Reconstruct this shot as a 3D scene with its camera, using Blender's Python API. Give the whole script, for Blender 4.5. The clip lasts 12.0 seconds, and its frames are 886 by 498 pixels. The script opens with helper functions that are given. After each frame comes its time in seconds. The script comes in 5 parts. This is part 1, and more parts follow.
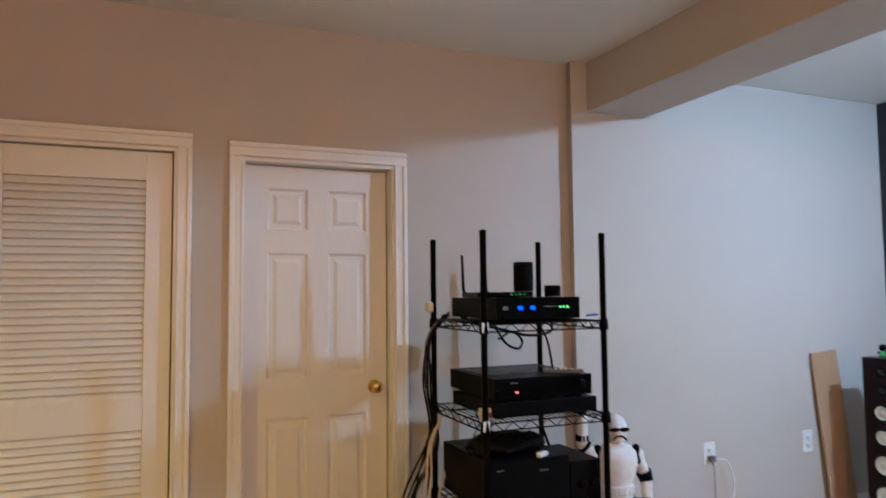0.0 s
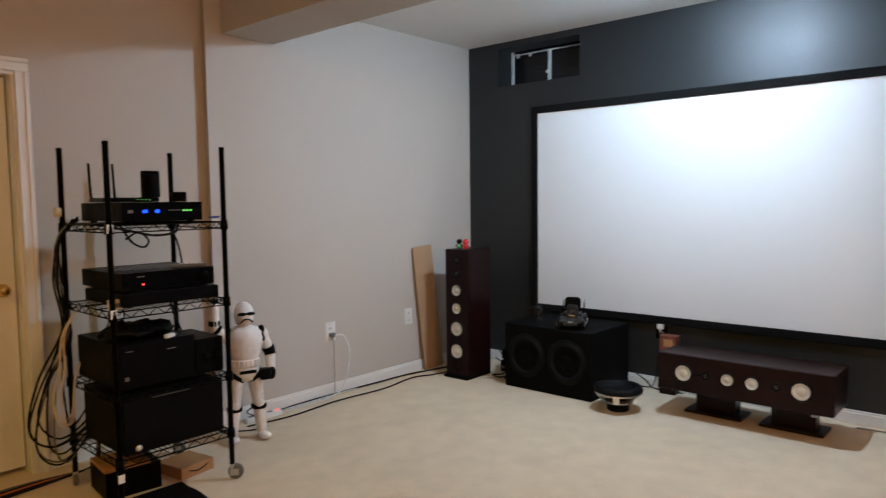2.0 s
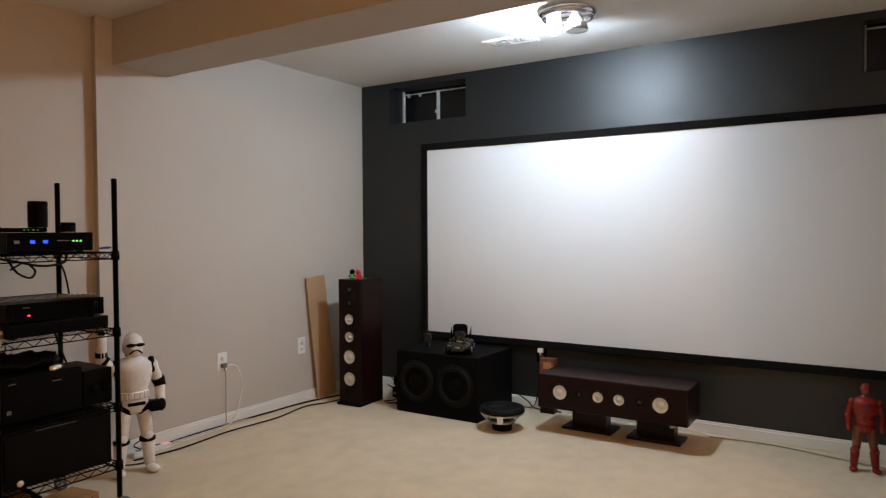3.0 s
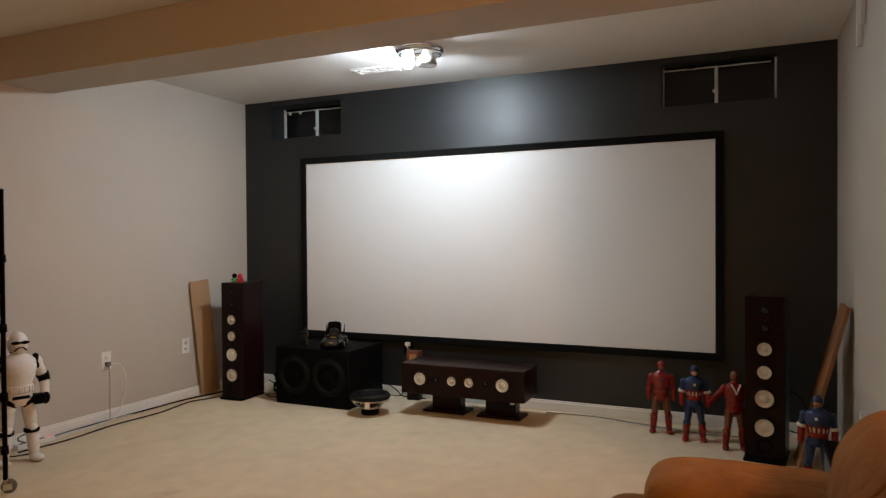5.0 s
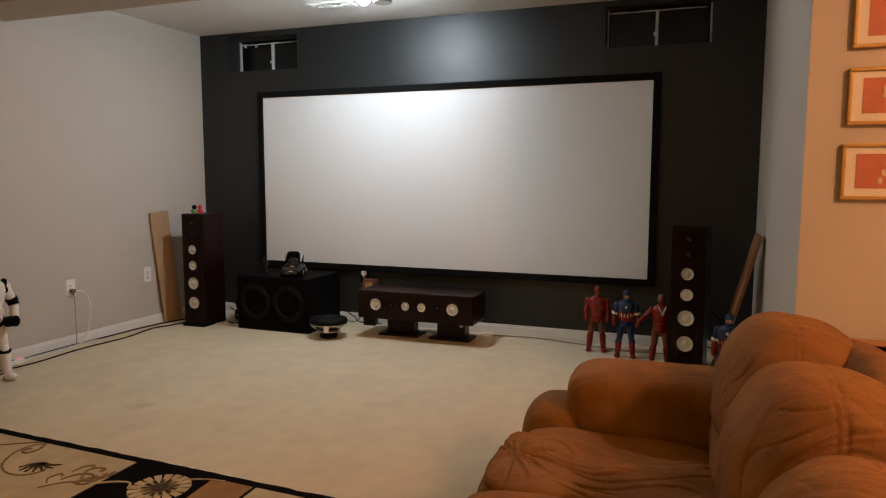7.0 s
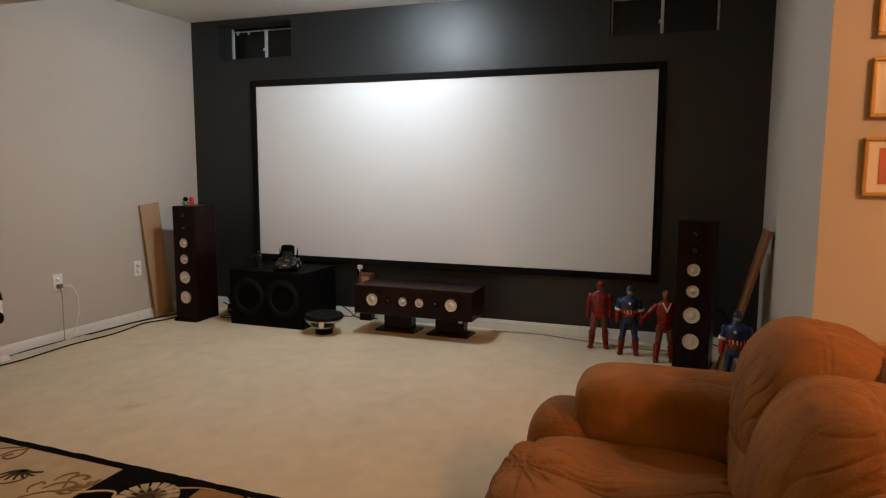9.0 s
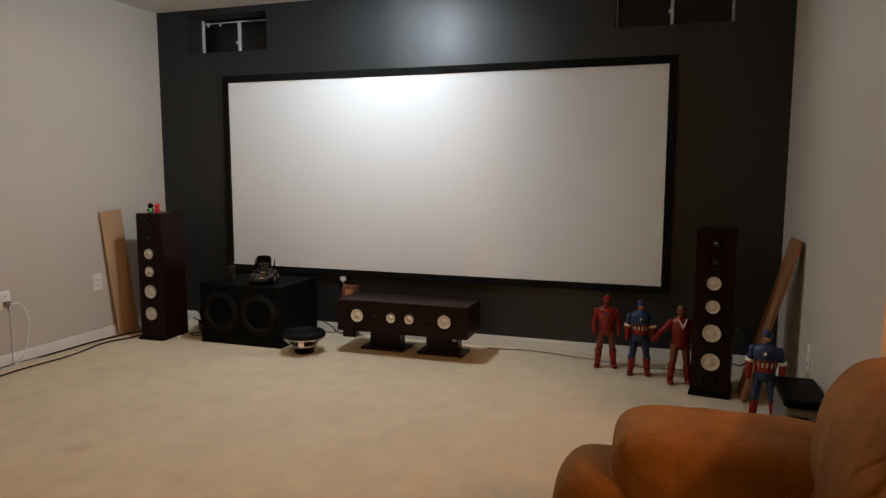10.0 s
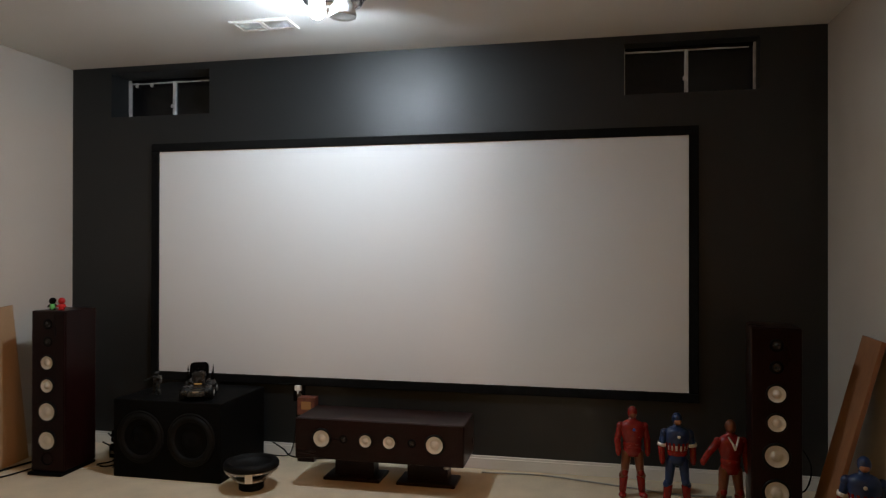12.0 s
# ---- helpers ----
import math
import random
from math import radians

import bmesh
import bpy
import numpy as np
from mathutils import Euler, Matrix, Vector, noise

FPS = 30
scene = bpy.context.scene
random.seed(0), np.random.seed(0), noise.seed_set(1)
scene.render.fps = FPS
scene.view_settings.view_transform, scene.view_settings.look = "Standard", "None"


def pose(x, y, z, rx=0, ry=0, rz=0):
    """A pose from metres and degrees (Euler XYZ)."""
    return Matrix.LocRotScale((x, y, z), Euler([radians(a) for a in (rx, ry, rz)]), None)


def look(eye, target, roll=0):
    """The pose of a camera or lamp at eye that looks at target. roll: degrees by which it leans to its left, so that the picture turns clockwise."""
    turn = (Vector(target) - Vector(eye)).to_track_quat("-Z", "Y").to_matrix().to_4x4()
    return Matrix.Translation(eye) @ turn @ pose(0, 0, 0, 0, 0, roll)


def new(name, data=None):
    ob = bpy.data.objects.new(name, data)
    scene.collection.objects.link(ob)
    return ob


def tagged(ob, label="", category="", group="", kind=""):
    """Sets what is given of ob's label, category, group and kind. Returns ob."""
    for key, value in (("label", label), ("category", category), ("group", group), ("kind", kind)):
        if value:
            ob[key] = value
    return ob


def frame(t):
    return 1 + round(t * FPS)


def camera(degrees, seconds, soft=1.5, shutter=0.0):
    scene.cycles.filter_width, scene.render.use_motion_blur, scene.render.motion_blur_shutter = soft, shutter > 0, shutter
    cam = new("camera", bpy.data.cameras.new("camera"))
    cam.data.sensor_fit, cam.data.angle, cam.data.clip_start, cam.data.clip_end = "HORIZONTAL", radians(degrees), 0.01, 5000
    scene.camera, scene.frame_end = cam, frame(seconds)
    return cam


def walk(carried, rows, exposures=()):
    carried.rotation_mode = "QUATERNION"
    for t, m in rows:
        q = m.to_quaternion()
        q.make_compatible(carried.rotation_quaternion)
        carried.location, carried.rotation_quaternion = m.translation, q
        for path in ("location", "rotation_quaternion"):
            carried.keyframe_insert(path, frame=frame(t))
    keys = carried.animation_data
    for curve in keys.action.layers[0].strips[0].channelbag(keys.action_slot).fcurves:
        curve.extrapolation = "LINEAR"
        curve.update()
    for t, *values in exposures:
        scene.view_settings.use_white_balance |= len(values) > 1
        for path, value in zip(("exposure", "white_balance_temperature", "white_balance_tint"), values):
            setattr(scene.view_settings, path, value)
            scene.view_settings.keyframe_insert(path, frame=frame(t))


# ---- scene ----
cam = camera(66.1, 12.0, soft=1.2, shutter=0.35)
PATH = [
    (0, (0.162, 0.434, 1.386), (0.932, 2.276, 1.514), -0.6),
    (0.5, (0.169, 0.281, 1.356), (1.097, 2.052, 1.336), -0.5),
    (1, (0.143, 0.138, 1.346), (1.261, 1.792, 1.222), -0.6),
    (1.5, (0.112, -0.038, 1.346), (1.443, 1.448, 1.195), -0.7),
    (2, (0.063, -0.206, 1.357), (1.562, 1.11, 1.214), -0.7),
    (2.5, (-0.02, -0.29, 1.37), (1.601, 0.878, 1.274), -0.5),
    (4.3, (-0.317, -0.719, 1.339), (1.44, 0.236, 1.326), -0.3),
    (4.5, (-0.365, -0.813, 1.338), (1.406, 0.118, 1.327), -0.4),
    (5, (-0.501, -0.874, 1.337), (1.322, -0.052, 1.309), -0.4),
    (5.5, (-0.563, -0.952, 1.346), (1.282, -0.183, 1.276), -0.4),
    (6, (-0.677, -1.008, 1.307), (1.175, -0.263, 1.18), -0.3),
    (6.5, (-0.774, -1.053, 1.303), (1.082, -0.334, 1.114), -0.1),
    (7, (-0.766, -1.002, 1.305), (1.096, -0.304, 1.095), 0.1),
    (9, (-0.637, -0.932, 1.325), (1.226, -0.247, 1.084), 0.2),
    (9.5, (-0.482, -0.788, 1.355), (1.386, -0.12, 1.101), 0.3),
    (10, (-0.239, -0.695, 1.334), (1.645, -0.066, 1.098), 0.1),
    (10.5, (-0.063, -0.528, 1.331), (1.852, 0.022, 1.152), 0.4),
    (11, (0.085, -0.349, 1.356), (2.01, 0.184, 1.259), 0.5),
    (11.5, (0.229, -0.149, 1.368), (2.173, 0.322, 1.361), 0.2),
    (12, (0.463, -0.071, 1.347), (2.42, 0.342, 1.354), 0.1),
]
# seconds, stops, kelvin, tint
EXPOSURES = [(0.0, 0.69, 4900, 8), (1.5, 0.50, 5500, 9), (2.0, 0.29, 5850, 10), (2.6, 0.16, 6300, 12), (4.5, -0.07, 7150, 14), (9.5, -0.16, 7150, 14), (10.5, -0.16, 7150, 13), (12.0, -0.49, 7000, 14)]
walk(cam, [(t, look(eye, target, roll)) for t, eye, target, roll in PATH], EXPOSURES)

# ---- light and exposure ----
world = bpy.data.worlds.new("world")
world.use_nodes = True
world.node_tree.nodes["Background"].inputs["Color"].default_value = (0.5, 0.55, 0.7, 1)
world.node_tree.nodes["Background"].inputs["Strength"].default_value = 0.01
scene.world = world


def lamp(name, kind, place, watts, colour, size, target=None, cone=150, blend=0.6):
    data = bpy.data.lights.new(name, kind)
    data.energy, data.color, data.shadow_soft_size = watts, colour, size
    ob = new(name, data)
    ob.matrix_world = look(place, target) if target else pose(*place)
    if kind == "SPOT":
        data.spot_size, data.spot_blend = radians(cone), blend
    return ob


COOL, WARM, AMBER = (0.69, 0.855, 1.0), (1.0, 0.52, 0.27), (1.0, 0.67, 0.05)
lamp("ceiling_bulb_light", "SPOT", (3.63, 1.235, 2.482), 44, COOL, 0.03, (3.63, 1.585, 1.542), 178, 1.0)
lamp("room_light_south", "POINT", (0.55, -2.95, 2.46), 122, WARM, 0.09)
lamp("room_light_west", "SPOT", (-1.2, 1.4, 2.60), 70, AMBER, 0.07, (0.2, 1.5, 0.0), 142, 0.9)

# ---- materials ----


def surf(name, col, rough=0.6, metal=0.0, var=0.10, scale=3.0, bump=0.15, bscale=120.0, spec=0.5, rvar=0.1, glow=None, stretch=None, dirt=None):
    m = bpy.data.materials.new(name)
    m.use_nodes = True
    nt = m.node_tree
    p = nt.nodes["Principled BSDF"]
    N, L = nt.nodes.new, nt.links.new
    tc = N("ShaderNodeTexCoord")
    vec = tc.outputs["Object"]
    if stretch:
        mp = N("ShaderNodeMapping")
        mp.inputs["Scale"].default_value = stretch
        L(vec, mp.inputs["Vector"])
        vec = mp.outputs["Vector"]
    big, fine = N("ShaderNodeTexNoise"), N("ShaderNodeTexNoise")
    for n, s, d in ((big, scale, 4.0), (fine, bscale, 3.0)):
        n.inputs["Scale"].default_value, n.inputs["Detail"].default_value = s, d
        L(vec, n.inputs["Vector"])
    mixf = N("ShaderNodeMath")
    mixf.operation = "MULTIPLY_ADD"
    L(fine.outputs["Fac"], mixf.inputs[0])
    mixf.inputs[1].default_value = 0.35
    sc = N("ShaderNodeMath")
    sc.operation = "MULTIPLY"
    L(big.outputs["Fac"], sc.inputs[0])
    sc.inputs[1].default_value = 0.65
    L(sc.outputs[0], mixf.inputs[2])
    ramp = N("ShaderNodeValToRGB")
    ramp.color_ramp.elements[0].position, ramp.color_ramp.elements[1].position = 0.3, 0.7
    lo = dirt if dirt else [c * (1 - var) for c in col]
    ramp.color_ramp.elements[0].color = (*lo, 1)
    ramp.color_ramp.elements[1].color = (*[min(1, c * (1 + var)) for c in col], 1)
    L(mixf.outputs[0], ramp.inputs["Fac"])
    L(ramp.outputs["Color"], p.inputs["Base Color"])
    rr = N("ShaderNodeMapRange")
    rr.inputs["To Min"].default_value, rr.inputs["To Max"].default_value = max(0.02, rough - rvar), min(1, rough + rvar)
    L(big.outputs["Fac"], rr.inputs["Value"])
    L(rr.outputs["Result"], p.inputs["Roughness"])
    p.inputs["Metallic"].default_value, p.inputs["Specular IOR Level"].default_value = metal, spec
    if bump:
        b = N("ShaderNodeBump")
        b.inputs["Strength"].default_value, b.inputs["Distance"].default_value = bump, 0.004
        L(fine.outputs["Fac"], b.inputs["Height"])
        L(b.outputs["Normal"], p.inputs["Normal"])
    if glow:
        p.inputs["Emission Color"].default_value, p.inputs["Emission Strength"].default_value = (*glow[:3], 1), glow[3]
    return m


WALL = surf("grey_wall_paint", (0.52, 0.462, 0.40), 0.75, var=0.035, scale=1.2, bump=0.10, bscale=260, spec=0.3)
BEAM = surf("beam_paint", (0.52, 0.462, 0.40), 0.75, var=0.035, scale=1.0, bump=0.10, bscale=260, spec=0.3)
DARK_WALL = surf("charcoal_wall_paint", (0.0085, 0.0100, 0.0108), 0.47, var=0.12, scale=1.5, bump=0.20, bscale=200, spec=0.58, rvar=0.12)
CEIL = surf("ceiling_paint", (0.76, 0.75, 0.72), 0.85, var=0.03, scale=0.9, bump=0.25, bscale=180, spec=0.2)
TRIM = surf("white_trim_paint", (0.78, 0.75, 0.70), 0.38, var=0.04, scale=4, bump=0.05, bscale=90, spec=0.5)
DOORP = surf("white_door_paint", (0.76, 0.73, 0.68), 0.42, var=0.03, scale=3, bump=0.08, bscale=60, spec=0.5, stretch=(1, 1, 0.15))
SCREEN = surf("matte_white_screen", (0.765, 0.765, 0.76), 0.9, var=0.008, scale=1.0, bump=0.03, bscale=500, spec=0.1)
VELVET = surf("black_velvet", (0.007, 0.007, 0.007), 0.95, var=0.3, scale=20, bump=0.2, bscale=600, spec=0.08)
GLASSB = surf("blacked_out_glass", (0.003, 0.003, 0.004), 0.22, var=0.3, scale=8, bump=0.1, bscale=30, spec=0.4)
FRAMEP = surf("patchy_white_vinyl", (0.72, 0.72, 0.70), 0.5, var=0.05, scale=18, bump=0.2, bscale=80, dirt=(0.45, 0.45, 0.43))
CHERRY = surf("dark_cherry_veneer", (0.0095, 0.0021, 0.0020), 0.30, var=0.5, scale=9, bump=0.03, bscale=140, spec=0.16, stretch=(1, 1, 0.12))
CHERRY_TOP = surf("cherry_veneer_lengthwise", (0.0105, 0.0024, 0.0022), 0.30, var=0.5, scale=9, bump=0.03, bscale=140, spec=0.16, stretch=(1, 0.12, 1))
BAFFLE = surf("black_baffle", (0.0045, 0.0036, 0.0036), 0.35, var=0.2, scale=12, bump=0.05, bscale=200, spec=0.25)
CONE = surf("silver_white_cone", (0.64, 0.62, 0.57), 0.36, metal=0.30, var=0.06, scale=30, bump=0.1, bscale=300)
RUBBER = surf("black_rubber", (0.0035, 0.0035, 0.0035), 0.6, var=0.25, scale=25, bump=0.1, bscale=300, spec=0.14)
BLACKTEX = surf("black_textured_paint", (0.0038, 0.0038, 0.0038), 0.62, var=0.25, scale=10, bump=0.6, bscale=420, spec=0.04)
BLACKPL = surf("black_plastic", (0.0035, 0.0035, 0.0038), 0.4, var=0.25, scale=14, bump=0.1, bscale=250, spec=0.04)
BLACKGL = surf("gloss_black_plastic", (0.0023, 0.0023, 0.0026), 0.15, var=0.25, scale=10, bump=0.02, bscale=150, spec=0.09)
BLACKMT = surf("black_powder_coat", (0.0029, 0.0029, 0.0029), 0.42, metal=0.3, var=0.2, scale=30, bump=0.1, bscale=300, spec=0.04)
CHROME = surf("polished_chrome", (0.72, 0.72, 0.72), 0.12, metal=1.0, var=0.06, scale=12, bump=0.02, bscale=90)
STEEL = surf("dull_steel", (0.55, 0.54, 0.52), 0.35, metal=0.9, var=0.1, scale=20, bump=0.05, bscale=200)
BRASS = surf("polished_brass", (0.75, 0.50, 0.16), 0.16, metal=1.0, var=0.08, scale=20, bump=0.02, bscale=120)
WHITEPL = surf("white_plastic", (0.78, 0.77, 0.73), 0.35, var=0.04, scale=18, bump=0.05, bscale=160)
PALECORD = surf("pale_grey_cord", (0.34, 0.31, 0.27), 0.5, var=0.08, scale=18, bump=0.05, bscale=160)
GREYPL = surf("grey_plastic", (0.12, 0.115, 0.11), 0.5, var=0.08, scale=18, bump=0.1, bscale=160)
IVORY = surf("ivory_plastic", (0.62, 0.52, 0.36), 0.45, var=0.08, scale=18, bump=0.1, bscale=160)
CARD = surf("brown_cardboard", (0.40, 0.25, 0.14), 0.85, var=0.10, scale=6, bump=0.15, bscale=130, spec=0.2, stretch=(1, 1, 0.3))
CARDO = surf("orange_brown_carton", (0.42, 0.22, 0.09), 0.8, var=0.10, scale=8, bump=0.1, bscale=130, spec=0.2)
PLANK = surf("reddish_plank", (0.30, 0.135, 0.062), 0.5, var=0.22, scale=10, bump=0.1, bscale=90, stretch=(1, 1, 0.1))
SUEDE = surf("rust_brown_suede", (0.30, 0.131, 0.041), 0.85, var=0.25, dirt=(0.135, 0.056, 0.018), scale=4.0, bump=0.22, bscale=300, spec=0.15, rvar=0.05)
GOLD = surf("gilt_wood", (0.55, 0.34, 0.11), 0.38, metal=0.45, var=0.12, scale=40, bump=0.2, bscale=180)
MATB = surf("cream_mat_board", (0.72, 0.66, 0.56), 0.8, var=0.03, scale=9, bump=0.05, bscale=300)
CORAL = surf("coral_print", (0.50, 0.15, 0.085), 0.6, var=0.12, scale=16, bump=0.02, bscale=200)
CREAM = surf("cream_ornament", (0.62, 0.50, 0.33), 0.5, var=0.25, scale=60, bump=0.3, bscale=200)
RUGB = surf("black_rug_pile", (0.0075, 0.006, 0.006), 0.97, var=0.4, scale=30, bump=0.9, bscale=500, spec=0.02)
RUGC = surf("beige_rug_pile", (0.58, 0.43, 0.27), 0.95, var=0.16, scale=9, bump=0.9, bscale=500, spec=0.1)
RUGT = surf("tan_rug_pile", (0.33, 0.17, 0.065), 0.95, var=0.22, scale=9, bump=0.9, bscale=500, spec=0.1)
RUGD = surf("brown_rug_pile", (0.075, 0.045, 0.025), 0.95, var=0.3, scale=30, bump=0.9, bscale=500, spec=0.1)
RUGB2 = surf("dull_brown_rug_pile", (0.20, 0.125, 0.062), 0.95, var=0.3, scale=30, bump=0.9, bscale=500, spec=0.1)
RUGS = surf("soft_brown_rug_pile", (0.27, 0.17, 0.085), 0.95, var=0.25, scale=30, bump=0.9, bscale=500, spec=0.1)
RED = surf("red_toy_plastic", (0.23, 0.010, 0.008), 0.24, var=0.15, scale=40, bump=0.05, bscale=200)
GUNMETAL = surf("dark_grey_toy_plastic", (0.022, 0.023, 0.023), 0.26, metal=0.3, var=0.3, scale=60, bump=0.1, bscale=200)
BRONZE = surf("bronze_toy_plastic", (0.17, 0.052, 0.02), 0.32, metal=0.2, var=0.15, scale=40, bump=0.05, bscale=200)
BLUE = surf("blue_toy_plastic", (0.004, 0.024, 0.092), 0.34, var=0.15, scale=40, bump=0.05, bscale=200)
TOYWHITE = surf("white_toy_plastic", (0.78, 0.74, 0.68), 0.28, var=0.04, scale=20, bump=0.02, bscale=160)
SKIN = surf("tan_toy_plastic", (0.45, 0.22, 0.13), 0.5, var=0.06, scale=40, bump=0.05, bscale=200)
GREEN = surf("green_toy_plastic", (0.10, 0.42, 0.10), 0.35, var=0.1, scale=40, bump=0.02, bscale=160)
BRIGHTRED = surf("bright_red_plastic", (0.60, 0.02, 0.02), 0.3, var=0.1, scale=40, bump=0.02, bscale=160)
BLUECAB = surf("blue_cable_plastic", (0.02, 0.06, 0.30), 0.4, var=0.1, scale=40, bump=0.05, bscale=160)
ORANGECAB = surf("orange_cable_plastic", (0.45, 0.10, 0.02), 0.45, var=0.1, scale=40, bump=0.05, bscale=160)
BULB = surf("lit_bulb", (0.9, 0.9, 0.9), 0.4, glow=(*COOL, 850))
LEDB = surf("blue_led", (0.02, 0.05, 0.4), 0.4, glow=(0.008, 0.05, 1.0, 2.2))
LEDG = surf("green_led", (0.05, 0.3, 0.05), 0.4, glow=(0.25, 0.9, 0.15, 1.0))
LEDR = surf("red_led", (0.4, 0.02, 0.02), 0.4, glow=(1.0, 0.04, 0.03, 4))
PHOTO = surf("reddish_packaging", (0.16, 0.05, 0.03), 0.5, var=0.5, scale=30, bump=0.05, bscale=90)


def carpet_material():
    m = surf("beige_carpet", (0.76, 0.615, 0.435), 0.97, var=0.05, scale=2.6, bump=0.9, bscale=420, spec=0.08)
    nt = m.node_tree
    N, L = nt.nodes.new, nt.links.new
    p = nt.nodes["Principled BSDF"]
    old = p.inputs["Base Color"].links[0].from_socket
    tc = N("ShaderNodeTexCoord")
    pile, stain = N("ShaderNodeTexNoise"), N("ShaderNodeTexNoise")
    mp = N("ShaderNodeMapping")
    mp.inputs["Scale"].default_value = (1.0, 1.12, 1.0)
    mp.inputs["Rotation"].default_value = (0, 0, 0.5)
    L(tc.outputs["Object"], mp.inputs["Vector"])
    L(mp.outputs["Vector"], pile.inputs["Vector"])
    L(tc.outputs["Object"], stain.inputs["Vector"])
    pile.inputs["Scale"].default_value, pile.inputs["Detail"].default_value = 7.5, 7.0
    stain.inputs["Scale"].default_value, stain.inputs["Detail"].default_value = 1.9, 6.0
    r1, r2 = N("ShaderNodeMapRange"), N("ShaderNodeMapRange")
    for r, src, a, b, lo, hi in ((r1, pile, 0.28, 0.72, 0.93, 1.04), (r2, stain, 0.62, 0.78, 0.0, 0.20)):
        L(src.outputs["Fac"], r.inputs["Value"])
        r.inputs["From Min"].default_value, r.inputs["From Max"].default_value = a, b
        r.inputs["To Min"].default_value, r.inputs["To Max"].default_value = lo, hi
    mul = N("ShaderNodeVectorMath")
    mul.operation = "SCALE"
    L(old, mul.inputs[0])
    L(r1.outputs["Result"], mul.inputs["Scale"])
    mix = N("ShaderNodeMix")
    mix.data_type = "RGBA"
    L(r2.outputs["Result"], mix.inputs["Factor"])
    L(mul.outputs["Vector"], mix.inputs[6])
    mix.inputs[7].default_value = (0.30, 0.20, 0.12, 1)
    spot, near = N("ShaderNodeVectorMath"), N("ShaderNodeMapRange")
    spot.operation = "DISTANCE"
    wob = N("ShaderNodeVectorMath")
    wob.operation = "MULTIPLY_ADD"
    L(pile.outputs["Color"], wob.inputs[0])
    wob.inputs[1].default_value = (0.22, 0.22, 0.0)
    L(tc.outputs["Object"], wob.inputs[2])
    L(wob.outputs["Vector"], spot.inputs[0])
    spot.inputs[1].default_value = (2.285, 2.055, 0.0)
    L(spot.outputs["Value"], near.inputs["Value"])
    near.inputs["From Min"].default_value, near.inputs["From Max"].default_value = 0.02, 0.10
    near.inputs["To Min"].default_value, near.inputs["To Max"].default_value = 0.30, 0.0
    mark = N("ShaderNodeMix")
    mark.data_type = "RGBA"
    L(near.outputs["Result"], mark.inputs["Factor"])
    L(mix.outputs[2], mark.inputs[6])
    mark.inputs[7].default_value = (0.40, 0.17, 0.10, 1)
    L(mark.outputs[2], p.inputs["Base Color"])
    return m


CARPET = carpet_material()


def add_creases(m, scale, depth, strength=0.35, squash=(1.0, 1.0, 0.45)):
    """Adds soft creases, and a nap that lies lighter and darker, to a cloth."""
    nt = m.node_tree
    N, L = nt.nodes.new, nt.links.new
    p = nt.nodes["Principled BSDF"]
    tc, mp, no = N("ShaderNodeTexCoord"), N("ShaderNodeMapping"), N("ShaderNodeTexNoise")
    mp.inputs["Scale"].default_value = squash
    no.inputs["Scale"].default_value, no.inputs["Detail"].default_value, no.inputs["Distortion"].default_value = scale, 2.0, 1.2
    L(tc.outputs["Object"], mp.inputs["Vector"])
    L(mp.outputs["Vector"], no.inputs["Vector"])
    sub, ab, mr = N("ShaderNodeMath"), N("ShaderNodeMath"), N("ShaderNodeMapRange")
    sub.operation, ab.operation = "SUBTRACT", "ABSOLUTE"
    sub.inputs[1].default_value = 0.5
    L(no.outputs["Fac"], sub.inputs[0])
    L(sub.outputs[0], ab.inputs[0])
    L(ab.outputs[0], mr.inputs["Value"])
    mr.inputs["From Max"].default_value = 0.10
    b = N("ShaderNodeBump")
    b.inputs["Strength"].default_value, b.inputs["Distance"].default_value = strength, depth
    L(mr.outputs["Result"], b.inputs["Height"])
    L(p.inputs["Normal"].links[0].from_socket, b.inputs["Normal"])
    L(b.outputs["Normal"], p.inputs["Normal"])


add_creases(SUEDE, 4.0, 0.008, 0.36)
add_creases(SUEDE, 9.0, 0.006, 0.28, (1.0, 0.5, 0.5))

# ---- mesh helpers ----


def box(bm, x0, x1, y0, y1, z0, z1, bevel=0.0, mi=0, m=None, seg=2):
    """An axis-aligned box, bevelled, optionally moved by m."""
    made = bmesh.ops.create_cube(bm, size=1.0)["verts"]
    for v in made:
        v.co = Vector(((x0 + x1) / 2 + v.co.x * (x1 - x0), (y0 + y1) / 2 + v.co.y * (y1 - y0), (z0 + z1) / 2 + v.co.z * (z1 - z0)))
    faces = {f for v in made for f in v.link_faces}
    if bevel:
        edges = list({e for v in made for e in v.link_edges})
        out = bmesh.ops.bevel(bm, geom=edges, offset=bevel, segments=seg, affect="EDGES", profile=0.5)
        made = list({v for f in out["faces"] for v in f.verts})
        faces = {f for v in made for f in v.link_faces}
    for f in faces:
        f.material_index = mi
    if m:
        bmesh.ops.transform(bm, matrix=m, verts=made)
    return made


